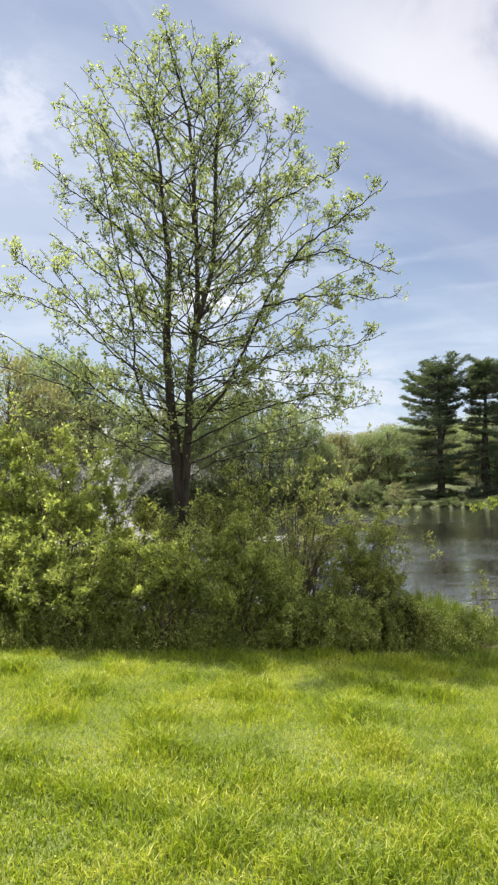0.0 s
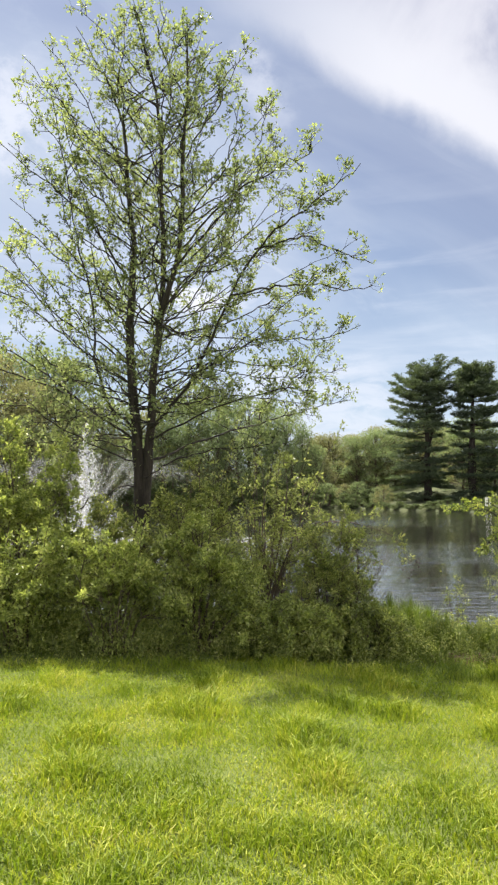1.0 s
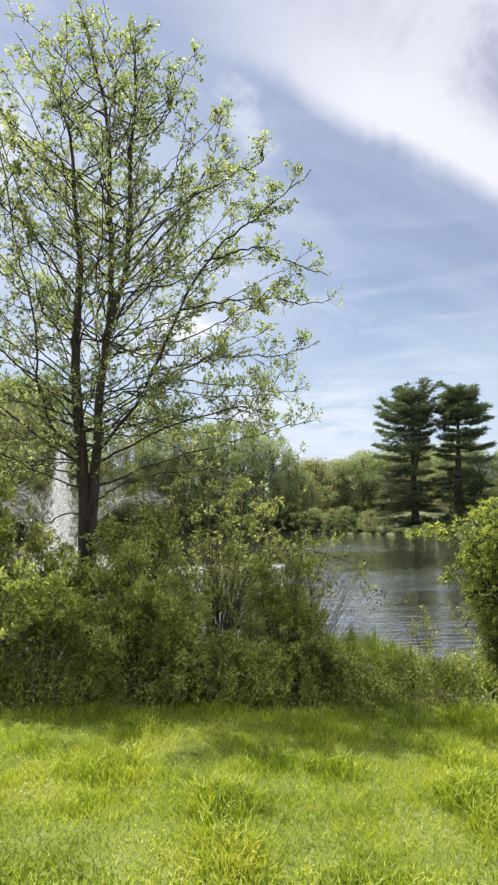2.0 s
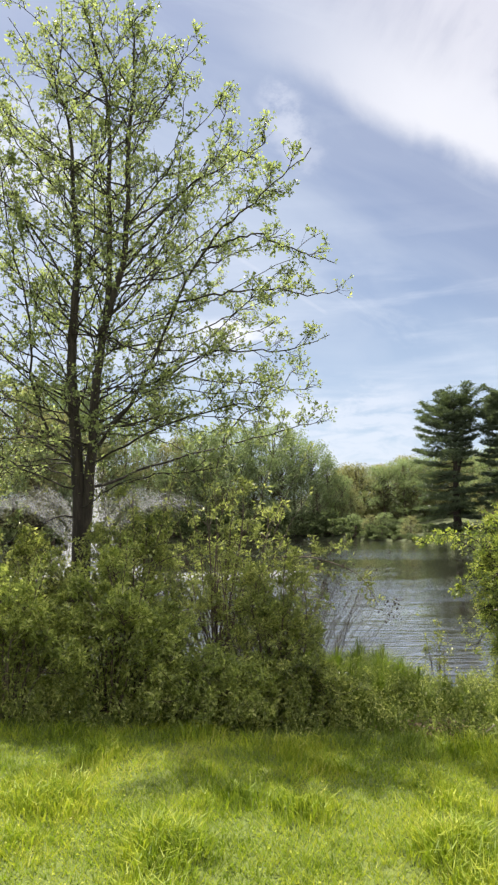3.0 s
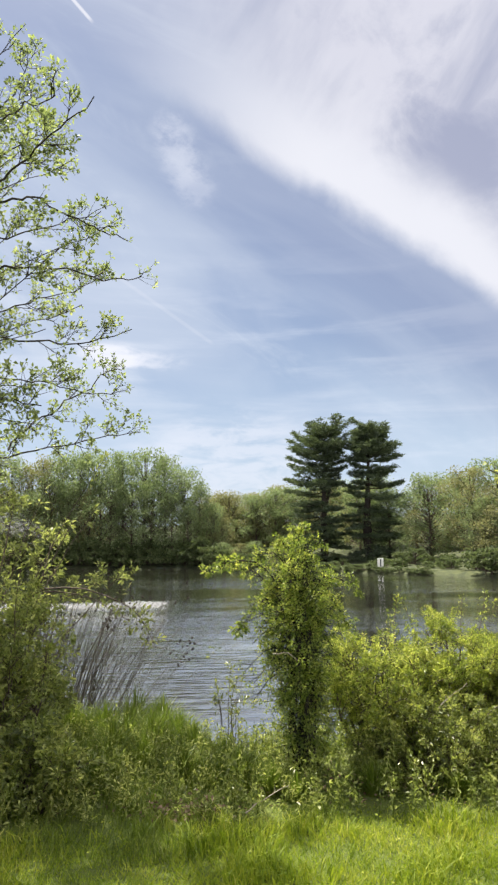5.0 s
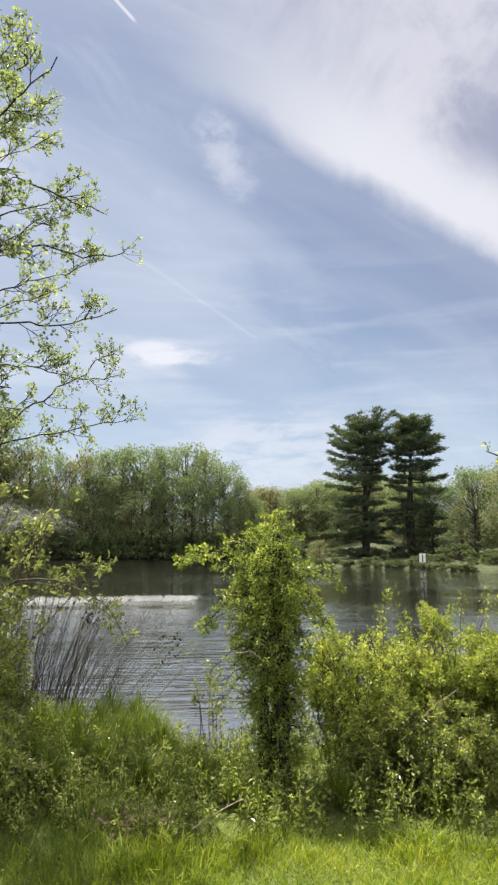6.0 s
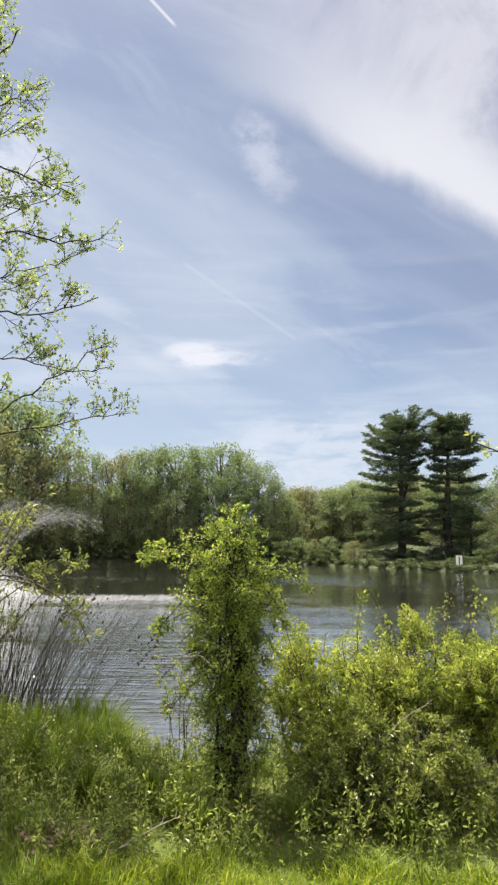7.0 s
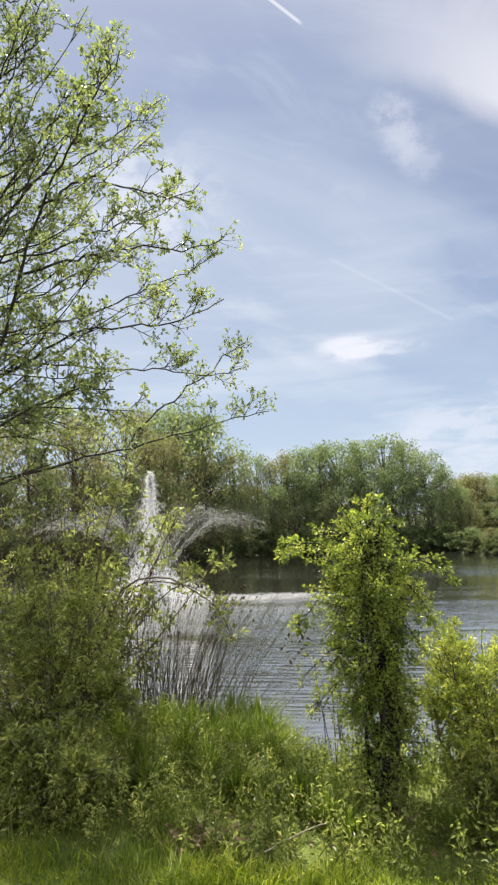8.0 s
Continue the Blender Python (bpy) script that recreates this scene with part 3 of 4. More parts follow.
def pine(name, seed, h, lean, label, heights, left, right, fork=()):
    """A white pine: whorls of flat boughs, the top ones swept up, the low ones drooping. left, right: reach at those heights."""
    p = Plant(seed)
    r = p.r
    trunk = p.stem(curve([(0, 0, -0.3), (lean * 0.3, 0, h * 0.45), (lean, 0, h * 0.965)], 24), 0.46, 0.05, 8)
    for x, low, top in fork:
        p.stem(curve([(lean * low / h, 0, low), (lean * low / h + x * 0.75, 0.1, low + (top - low) * 0.3), (lean + x, 0.1, top)], 8), 0.2, 0.04, 6)
    tufts, ways, whorls = [], [], 25
    for i in range(whorls):
        u = 0.07 + 0.895 * (i + 0.5 * r.random()) / whorls
        x = u * 22.9
        k = min(int(x), 22)
        foot = trunk[k] + (trunk[k + 1] - trunk[k]) * (x - k)
        rise = float(np.interp(u, (0, 0.35, 0.55, 0.7, 0.8, 0.9, 0.96), (-0.40, -0.2, 0.0, 0.10, 0.26, 0.45, 0.8)))
        for b in range(5 if u < 0.76 else 8):
            if r.random() < float(np.interp(u, (0.0, 0.2, 0.35, 0.62, 0.75, 0.8), (0.25, 0.42, 0.5, 0.35, 0.08, 0.0))):
                continue
            a = (b + r.random() * 0.9) * 2 * np.pi / (5 if u < 0.76 else 8) + i * 1.1
            c = math.cos(a)
            reach = float(np.interp(u, heights, right if c > 0 else left)) * abs(c) + 0.5 * float(np.interp(u, heights, right) + np.interp(u, heights, left)) * (1 - abs(c))
            reach *= r.uniform(0.62, 1.06)
            end = foot + np.array([c * reach, math.sin(a) * reach, reach * (rise * (1 if u < 0.78 else r.uniform(-0.1, 1.4)) + r.normal() * 0.08)])
            line = p.stem(curve([foot, (foot + end) / 2 + [0, 0, -0.04 * reach], end + [0, 0, 0.07 * reach]], 6), 0.06 * (1.25 - 0.7 * u), 0.012, 4)
            side = np.array([-math.sin(a), c, 0.0])
            for t in np.arange(0.3, 1.03, 0.30 / max(reach, 0.6)):
                x5 = min(t, 1.0) * 4.999
                at = line[int(x5)] + (line[int(x5) + 1] - line[int(x5)]) * (x5 % 1)
                span = 0.18 + 0.36 * reach * math.sin(math.pi * min(1.0, 0.2 + 0.72 * t))
                for _ in range(4):
                    n = 15
                    o = at + side * r.uniform(-1, 1) * span + [0, 0, abs(r.normal()) * 0.07]
                    tufts.append(o + r.normal(size=(n, 3)) * [0.15, 0.15, 0.06])
                    ways.append(unit(r.normal(size=(n, 3)) * [1, 1, 0.45] + [c * 0.9, math.sin(a) * 0.9, 0.55]))
    tufts, ways = np.concatenate(tufts), np.concatenate(ways)
    base = thing(name, (0, 0, 0), label, "pine tree", "pair of pines on the far shore")
    part_of("trunk", p.stem_mesh("trunk", PINE_BARK), base)
    part_of("crown", leaf_cards("crown", tufts, ways, r.uniform(0.2, 0.46, len(tufts)), NEEDLE, 0.15, r, True), base)
    return base


UP = (0.0, 0.1, 0.3, 0.45, 0.56, 0.63, 0.75, 0.85, 0.92, 0.97, 1.0)
for x, y, h, lean, seed, label, left, right, fork in (
        (18.65, 68.9, 14.6, 0.3, 3, "tall dark white pine with a forked trunk on the far bank", (3.3, 3.6, 4.2, 4.6, 4.9, 4.5, 4.0, 3.2, 2.4, 1.7, 0.7), (2.8, 3.0, 2.6, 2.2, 1.7, 1.8, 2.2, 2.5, 2.3, 1.7, 0.7), ((0.9, 5.5, 12.6),)),
        (22.55, 66.6, 14.5, 0.5, 8, "tall dark white pine with a straight trunk on the far bank", (2.6, 2.9, 2.7, 2.4, 2.0, 1.9, 2.2, 2.2, 1.7, 1.2, 0.5), (3.2, 3.3, 3.2, 3.8, 3.8, 3.5, 3.3, 2.6, 2.0, 1.4, 0.5), ((-0.5, 0.4, 7.5),))):
    tree = pine("pine_tree", seed, h, lean, label, UP, left, right, fork)
    tree.location = (x, y, float(land(x, y)) - 0.1)


def slab(bm, lo, hi):
    m = Matrix.Translation([(a + b) / 2 for a, b in zip(lo, hi)]) @ Matrix.Diagonal([b - a for a, b in zip(lo, hi)] + [1])
    bmesh.ops.create_cube(bm, size=1.0, matrix=m)


def boxes(name, mat, *pairs, bevel=0.006):
    bm = bmesh.new()
    for lo, hi in pairs:
        slab(bm, lo, hi)
    bmesh.ops.bevel(bm, geom=bm.edges[:], offset=bevel, segments=1, affect="EDGES")
    me = bpy.data.meshes.new(name)
    bm.to_mesh(me)
    bm.free()
    me.materials.append(mat)
    return me


def make_sign():
    x, y = 19.6, 54.2
    z = float(land(x, y))
    base = thing("notice_sign", (x, y, z), "small white notice board on a post at the water's edge", "sign")
    part_of("post", boxes("post", TIMBER, ((-0.05, 0.03, -0.2), (0.05, 0.11, 1.0))), base)
    board = part_of("board", boxes("board", SIGN_WHITE, ((-0.24, -0.02, 0.25), (0.24, 0.028, 1.0))), base, "white painted board")
    part_of("print", boxes("print", SIGN_DARK, ((-0.05, -0.026, 0.32), (0.05, -0.022, 0.93)), bevel=0.001), board, "dark upright bar of print")


make_sign()


def make_fountain():
    r = np.random.default_rng(5)
    cx, cy = -6.3, 27.6
    base = thing("pond_fountain", (cx, cy, POND), "white water fountain with a tall jet and wide spray arcs", "fountain")

    def streaks(name, p, d, s, label, thin=0.10, mat=SPRAY):
        made = part_of(name, leaf_cards(name, p, unit(d), s, mat, thin, r, True), base, label)
        made["kind"] = "stuff"
    n = 11000
    u = r.random(n) ** 1.35
    loose = (0.05 + 0.36 * (1 - u) ** 1.2) * np.where(r.random(n) < 0.25, 1.9, 1.0)
    p = np.stack([r.normal(size=n) * loose, r.normal(size=n) * loose, 0.1 + 4.7 * u], 1)
    streaks("jet", p, np.stack([r.normal(size=n) * 0.25, r.normal(size=n) * 0.25, np.ones(n)], 1), r.uniform(0.06, 0.2, n), "narrow white central jet", 0.16)
    n = 10000
    a, q = r.uniform(0, 2 * np.pi, n), r.random(n) ** 0.9 * 2.3
    p = np.stack([np.cos(a) * q, np.sin(a) * q, 0.03 + np.abs(r.normal(size=n)) * (0.85 - 0.33 * q)], 1)
    streaks("splash", p, r.normal(size=(n, 3)) * [1, 1, 1.6], r.uniform(0.05, 0.16, n), "white splashing water round the jet's foot", 0.3, FROTH)
    for ring, (reach, top, count, jets) in enumerate(((6.6, 3.0, 5000, 15), (4.2, 3.3, 2200, 9))):
        a = r.integers(0, jets, count) * (2 * np.pi / jets) + r.normal(size=count) * 0.03
        t = r.random(count) ** 0.9 * 0.66
        dist = reach * t * r.uniform(0.95, 1.04, count)
        z = 4 * top * t * (1 - t) + r.normal(size=count) * (0.02 + 0.28 * t)
        p = np.stack([np.cos(a) * dist, np.sin(a) * dist, np.maximum(z, 0.02)], 1)
        d = np.stack([np.cos(a), np.sin(a), 4 * top * (1 - 2 * t) / reach], 1) + r.normal(size=(count, 3)) * 0.1
        streaks("spray_arc", p, d, r.uniform(0.12, 0.32, count), "thin arcs of falling spray", 0.09, MIST)
    n = 1000
    t = r.random(n)
    p = np.stack([-3.0 + 11.5 * t + r.normal(size=n) * 0.3, -0.6 + 1.2 * t + r.normal(size=n) * 0.45, np.full(n, 0.012) + r.random(n) * 0.015], 1)
    streaks("foam", p, np.stack([r.normal(size=n) + 1.5, r.normal(size=n) * 0.3, r.normal(size=n) * 0.02], 1), r.uniform(0.2, 0.6, n), "white foam drifting on the water", 0.3, FOAM)


make_fountain()

# ---------------------------------------------------------------- the tree on the bank


def make_tree():
    foot = np.array([-1.02, 9.45, float(land(-1.02, 9.45))])
    base = thing("bank_tree", foot, "young leafing maple tree with a dark forked trunk among shrubs", "tree")
    p = Plant(11)
    p.bunch = 4
    r = p.r

    def limb(r0, r1, *pts, sides=7, bend=0.012):
        line = curve(np.array(pts) - foot, 5 * len(pts) + 2)
        return p.stem(p.wander(line, bend), r0, r1, sides)

    limb(0.122, 0.055, (-1.02, 9.45, -0.5), (-1.02, 9.45, 0.5), (-1.04, 9.46, 1.3), (-1.05, 9.47, 2.1), sides=14, bend=0.004)
    p.cut()

    def dress(line, rate, length, level=1):
        size = float(np.linalg.norm(line[-1] - line[0]))
        p.twigs(line, int(3 + size * rate), length, 0.0055, level, 7, 0.045, 0.28, 0.24, 0.025, 0.85)
        p.leaves(line, int(12 * size), 0.044, 0.03, 0.45, 0.3)

    heavy = []
    for r0, r1, pts in (
            (0.09, 0.010, ((-1.06, 9.46, 0.3), (-1.09, 9.48, 1.75), (-1.19, 9.5, 3.0), (-1.21, 9.55, 4.1), (-1.19, 9.6, 4.9), (-1.26, 9.6, 5.8), (-1.32, 9.6, 6.7), (-1.58, 9.6, 7.5))),
            (0.078, 0.008, ((-0.98, 9.44, 0.3), (-0.97, 9.44, 1.5), (-0.9, 9.42, 2.5), (-0.82, 9.4, 3.45), (-0.78, 9.5, 4.2), (-0.79, 9.6, 5.55), (-0.86, 9.7, 6.9), (-1.08, 9.7, 8.1), (-1.16, 9.7, 8.6))),
            (0.045, 0.008, ((-0.8, 9.42, 3.8), (-0.49, 9.3, 4.9), (-0.42, 9.2, 6.2), (-0.32, 9.2, 7.2), (-0.38, 9.2, 7.9)))):
        heavy.append(limb(r0, r1, *pts, sides=10, bend=0.009))
        dress(heavy[-1], 2.2, 0.6)
        p.leaves(heavy[-1], 200, 0.042, 0.14, 0.22)
        p.leaves(heavy[-1][:len(heavy[-1]) * 2 // 3], 420, 0.042, 0.30, 0.25)
        p.cut()
    for r0, pts in (
            (0.042, ((-0.94, 9.42, 2.35), (-0.36, 9.2, 3.1), (0.22, 9.0, 4.1), (0.75, 8.6, 4.8), (1.3, 8.2, 5.1), (1.78, 7.95, 5.3))),
            (0.032, ((-0.6, 9.35, 4.5), (-0.03, 9.4, 5.15), (0.42, 9.7, 6.1), (0.75, 10.0, 7.2))),
            (0.026, ((0.2, 9.0, 4.1), (0.9, 9.2, 4.25), (1.6, 9.3, 4.2), (2.16, 9.4, 4.3))),
            (0.028, ((-0.4, 9.2, 3.05), (0.5, 9.5, 3.55), (1.4, 9.7, 3.7), (2.05, 9.8, 3.85))),
            (0.032, ((-0.95, 9.5, 1.95), (0.2, 10.4, 2.45), (1.2, 11.1, 2.8), (2.1, 11.55, 3.0))),
            (0.022, ((0.6, 10.7, 2.6), (1.1, 11.1, 3.2), (1.5, 11.4, 3.6), (1.88, 11.58, 3.92))),
            (0.026, ((-0.93, 9.4, 2.2), (-0.1, 9.1, 2.5), (0.8, 8.9, 2.75), (1.3, 8.8, 2.75))),
            (0.036, ((-1.12, 9.45, 2.3), (-1.5, 9.35, 2.9), (-1.62, 9.2, 4.2), (-1.9, 9.1, 5.5), (-2.2, 9.1, 7.1))),
            (0.032, ((-1.2, 9.6, 4.5), (-1.8, 9.6, 5.3), (-2.5, 9.5, 5.9), (-3.1, 9.4, 6.45))),
            (0.034, ((-1.1, 9.5, 2.2), (-2.0, 9.6, 2.9), (-2.7, 9.6, 3.4), (-3.8, 9.5, 4.0))),
            (0.03, ((-1.21, 9.55, 4.0), (-1.9, 9.9, 4.55), (-2.6, 10.0, 5.1), (-3.05, 9.9, 5.55))),
            (0.026, ((-0.5, 9.3, 4.8), (0.3, 9.1, 5.5), (0.85, 8.9, 5.75), (1.3, 8.8, 5.9))),
            (0.022, ((0.55, 8.8, 4.6), (1.1, 8.6, 4.65), (1.6, 8.7, 4.5), (2.05, 8.8, 4.4))),
            (0.022, ((-1.15, 9.5, 3.2), (-1.9, 9.0, 3.7), (-2.6, 8.7, 4.4), (-3.1, 8.6, 4.7))),
            (0.024, ((-0.7, 9.5, 3.6), (0.2, 10.2, 4.0), (1.0, 10.8, 4.5), (1.5, 11.2, 5.0))),
            (0.024, ((-0.6, 9.4, 4.4), (0.3, 10.0, 4.9), (1.0, 10.3, 5.3), (1.6, 10.5, 5.6))),
            (0.022, ((-0.5, 9.4, 5.0), (0.2, 10.0, 5.8), (0.8, 10.3, 6.4), (1.15, 10.5, 6.8))),
            (0.02, ((-0.2, 9.3, 3.4), (0.6, 10.2, 3.4), (1.3, 10.7, 3.4), (1.95, 11.0, 3.45))),
            (0.026, ((-1.15, 9.5, 3.0), (-2.0, 9.3, 3.6), (-2.9, 9.2, 4.2), (-3.7, 9.2, 4.5))),
            (0.022, ((-2.0, 9.6, 2.9), (-2.8, 9.3, 3.1), (-3.5, 9.1, 3.3), (-4.1, 9.0, 3.7))),
            (0.02, ((-1.08, 9.45, 1.6), (-1.6, 9.2, 1.5), (-2.0, 9.0, 1.25))),
            (0.02, ((-1.05, 9.45, 1.75), (-0.5, 9.1, 2.0), (0.2, 8.8, 2.15), (0.8, 8.6, 2.1))),
            (0.02, ((-1.1, 9.45, 1.9), (-1.7, 9.2, 2.2), (-2.4, 9.0, 2.6), (-3.0, 8.9, 2.7)))):
        dress(limb(r0 * 0.58, 0.005, *pts, bend=0.02), 3.2, 0.48)
        p.cut()
    # the rest of the crown, filled by even rule
    for i in range(112):
        u = ((i + 0.5) / 112) ** 0.8
        z = 3.2 + 5.15 * u
        wide = float(np.interp(z, (3.0, 4.0, 5.2, 6.2, 7.2, 7.9, 8.3, 8.6), (2.1, 2.5, 2.55, 2.4, 2.0, 1.6, 1.0, 0.25))) * r.uniform(0.4 if z < 6.0 else 0.5, 1.03)
        a = i * 2.399 + 0.4
        tip = np.array([-0.85 + math.cos(a) * wide, 9.6 + math.sin(a) * wide * 0.74, z])
        stem = heavy[i % 3] + foot
        k = int(np.argmin(np.abs(stem[:, 2] - max(2.6, z - 0.5 - wide * 0.6))))
        start = stem[k]
        mid = start + (tip - start) * 0.5 + np.array([0, 0, -0.07 * wide]) + r.normal(size=3) * 0.08
        dress(limb(0.012, 0.004, start, mid, tip, sides=5, bend=0.022), 2.5, 0.42)
        p.cut()
    # low leafy branches that hang out over the shrubs
    for i in range(22):
        a = i * 2.399 + 1.1
        wide = r.uniform(1.2, 2.5)
        z = r.uniform(1.9, 3.1)
        stem = heavy[i % 2] + foot
        start = stem[int(np.argmin(np.abs(stem[:, 2] - z - 0.1)))]
        tip = np.array([-1.0 + math.cos(a) * wide, 9.5 + math.sin(a) * wide * 0.7, z + r.uniform(-0.3, 0.35)])
        dress(limb(0.012, 0.004, start, start + (tip - start) * 0.5 + np.array([0, 0, 0.12]), tip, sides=5, bend=0.02), 4.2, 0.5)
        p.cut()
    whole = p.done
    p.done = whole[:1]
    p.stem_parts("trunk", BARK, base, "dark rough lower trunk")
    p.done = whole[1:]
    p.stem_parts("limb", LIMB, base)
    part_of("crown", p.leaf_mesh("crown", TREE_LEAF, 0.62, True), base, "airy crown of small fresh leaves")


make_tree()

# ---------------------------------------------------------------- shrubs and bank plants


def shrub(name, seed, x, y, h, wide, deep, leaf, label, stems=12, twigs=7, per=9, size=0.055, low=0.35, sides=5, lift=0.3, group="shrubs under the tree", thick=0.012, category="shrub", broad=0.45, lean=(0, 0), length=0.34, reach=(), bunch=6, whips=0.5, tuft=0.18, skirt=0):
    """Many stems from one foot, spreading, each with twigs that carry the leaves."""
    foot = np.array([x, y, float(land(x, y)) - 0.03])
    base = thing(name, foot, label, category, group)
    p = Plant(seed)
    p.bunch = bunch
    r = p.r
    for i in range(stems):
        a, q = i * 2.4 + r.normal() * 0.3, r.random() ** 0.5
        top = h * (1 - 0.45 * q ** 2) * r.uniform(low + 0.3, 1.0)
        end = np.array([math.cos(a) * wide * q + lean[0], math.sin(a) * deep * q + lean[1], top])
        start = np.array([math.cos(a), math.sin(a), 0]) * 0.12 * q
        mid = start + (end - start) * 0.5 + np.array([0, 0, 0.10 * h]) + r.normal(size=3) * 0.05 * h
        line = p.stem(curve([start, mid, end], 9), thick * r.uniform(0.7, 1.2), thick * 0.3, sides)
        p.twigs(line, twigs, length * r.uniform(0.8, 1.2), thick * 0.35, 1, per, size, tuft, lift, 0.03)
        p.leaves(line, per * 3, size, 0.06, low)
        p.cut()
    for i in range(int(stems * whips)):
        a = r.uniform(0, 2 * np.pi)
        q = r.uniform(0.3, 0.9)
        end = np.array([math.cos(a) * wide * q * 1.15 + lean[0], math.sin(a) * deep * q * 1.15 + lean[1], h * r.uniform(0.8, 1.1)])
        path = p.stem(p.wander(curve([(0, 0, 0), end * [0.5, 0.5, 0.55], end], 10), 0.012), thick * 0.7, thick * 0.2, 4)
        p.leaves(path, per * 3, size * 1.1, 0.06, 0.5, 0.2)
        p.cut()
    if skirt:                           # thick low growth that hides the stems
        n = int(skirt * wide * deep * 4)
        a, q, z = r.uniform(0, 2 * np.pi, n), np.sqrt(r.random(n)), r.random(n) ** 1.3
        p.lp.append(np.stack([np.cos(a) * wide * q * (1.05 - 0.35 * z) + lean[0] * z, np.sin(a) * deep * q * (1.05 - 0.35 * z), 0.04 + z * min(0.6 * h, 0.85)], 1))
        p.ld.append(unit(r.normal(size=(n, 3)) + [0, 0, 0.2]))
        p.ls.append(size * r.uniform(0.5, 1.3, n))
    for line in reach:
        path = p.stem(curve(np.vstack([(0, 0, 0), np.array(line) - foot]), 14), thick, thick * 0.25, sides)
        p.twigs(path, 9, 0.22, thick * 0.25, 0, per, size, 0.55, lift * 0.5, 0.03)
        p.leaves(path, per * 4, size, 0.05, 0.5)
        p.cut()
    p.stem_parts("stem", TWIG, base)
    part_of("foliage", p.leaf_mesh("foliage", leaf, broad, True), base)
    return base


UNDER, SIDE = "shrubs under the tree", "shrubs by the water"
for seed, x, y, h, wide, deep, leaf, size, stems, label in (
        (101, -3.5, 8.6, 3.0, 0.9, 0.7, BRIGHT_LEAF, 0.056, 18, "tall open shrub with bright green leaves beside the tree"),
        (102, -2.35, 8.3, 2.7, 0.85, 0.6, BRIGHT_LEAF, 0.054, 18, "tall leafy bright green shrub near the trunk"),
        (103, -3.1, 7.55, 1.35, 0.8, 0.5, BRIGHT_LEAF, 0.044, 14, "leafy green shrub at the lawn's edge"),
        (104, -1.9, 7.35, 1.4, 0.65, 0.5, BRIGHT_LEAF, 0.046, 14, "low green shrub at the lawn's edge"),
        (105, -0.95, 7.2, 1.25, 0.5, 0.4, BRIGHT_LEAF, 0.041, 15, "rounded pale green shrub in front of the trunk"),
        (106, -0.15, 7.5, 1.4, 0.7, 0.55, BRIGHT_LEAF, 0.044, 16, "dense green shrub below the tree with sunlit tips"),
        (107, 0.75, 7.35, 0.52, 0.6, 0.45, BRIGHT_LEAF, 0.040, 13, "dense low green shrub below the tree"),
        (108, 1.35, 7.85, 1.5, 0.46, 0.4, DARK_LEAF, 0.036, 12, "upright open dark shrub against the water"),
        (123, 1.6, 7.35, 0.42, 0.42, 0.3, DARK_LEAF, 0.04, 8, "low dark undergrowth shrub at the lawn's edge"),
        (116, -0.3, 8.7, 2.35, 0.8, 0.6, DARK_LEAF, 0.041, 13, "dense dark green shrub below the tree"),
        (117, -1.3, 8.65, 1.6, 0.6, 0.45, DARK_LEAF, 0.041, 12, "dark green shrub at the foot of the trunk")):
    shrub("broadleaf_shrub", seed, x, y, h, wide, deep, leaf, label, stems + 4, 7, 27, size * 0.92, group=UNDER, low=0.2, whips=0.3, tuft=0.40, length=0.38, skirt=2600)
shrub("drooping_shrub", 109, 0.6, 9.4, 2.5, 1.3, 0.8, OLIVE_LEAF, "tall sparse olive shrub with drooping twigs on the bank", 16, 8, 9, 0.05, 0.4, 5, 0.05, lean=(0.3, 0.3), group=UNDER,
      reach=(((1.05, 9.3, 0.9), (1.56, 9.1, 1.1), (2.05, 8.65, 1.0), (2.25, 8.63, 0.85), (2.38, 8.64, 0.6)), ((1.0, 9.6, 0.9), (1.6, 9.6, 1.0), (2.1, 9.5, 0.75))))
shrub("drooping_shrub", 118, 0.75, 9.5, 1.5, 0.6, 0.5, OLIVE_LEAF, "sparse olive shrub with drooping twigs over the water", 9, 7, 8, 0.045, 0.55, 5, 0.0, group=UNDER)
shrub("drooping_shrub", 119, -0.2, 9.9, 2.5, 1.0, 0.5, OLIVE_LEAF, "tall sparse olive shrub behind the trunk", 12, 7, 7, 0.045, 0.3, 5, 0.1, group=UNDER)
shrub("waterside_twig", 121, 3.05, 9.0, 0.98, 0.16, 0.12, DARK_LEAF, "small leafy twig rising from the water's edge", 4, 3, 5, 0.035, 0.4, group=SIDE, thick=0.006, length=0.15)
shrub("drooping_shrub", 110, -2.2, 9.6, 2.3, 1.1, 0.6, OLIVE_LEAF, "tall sparse olive shrub with drooping twigs on the bank", 12, 7, 7, 0.045, 0.3, 5, 0.1, group=UNDER)
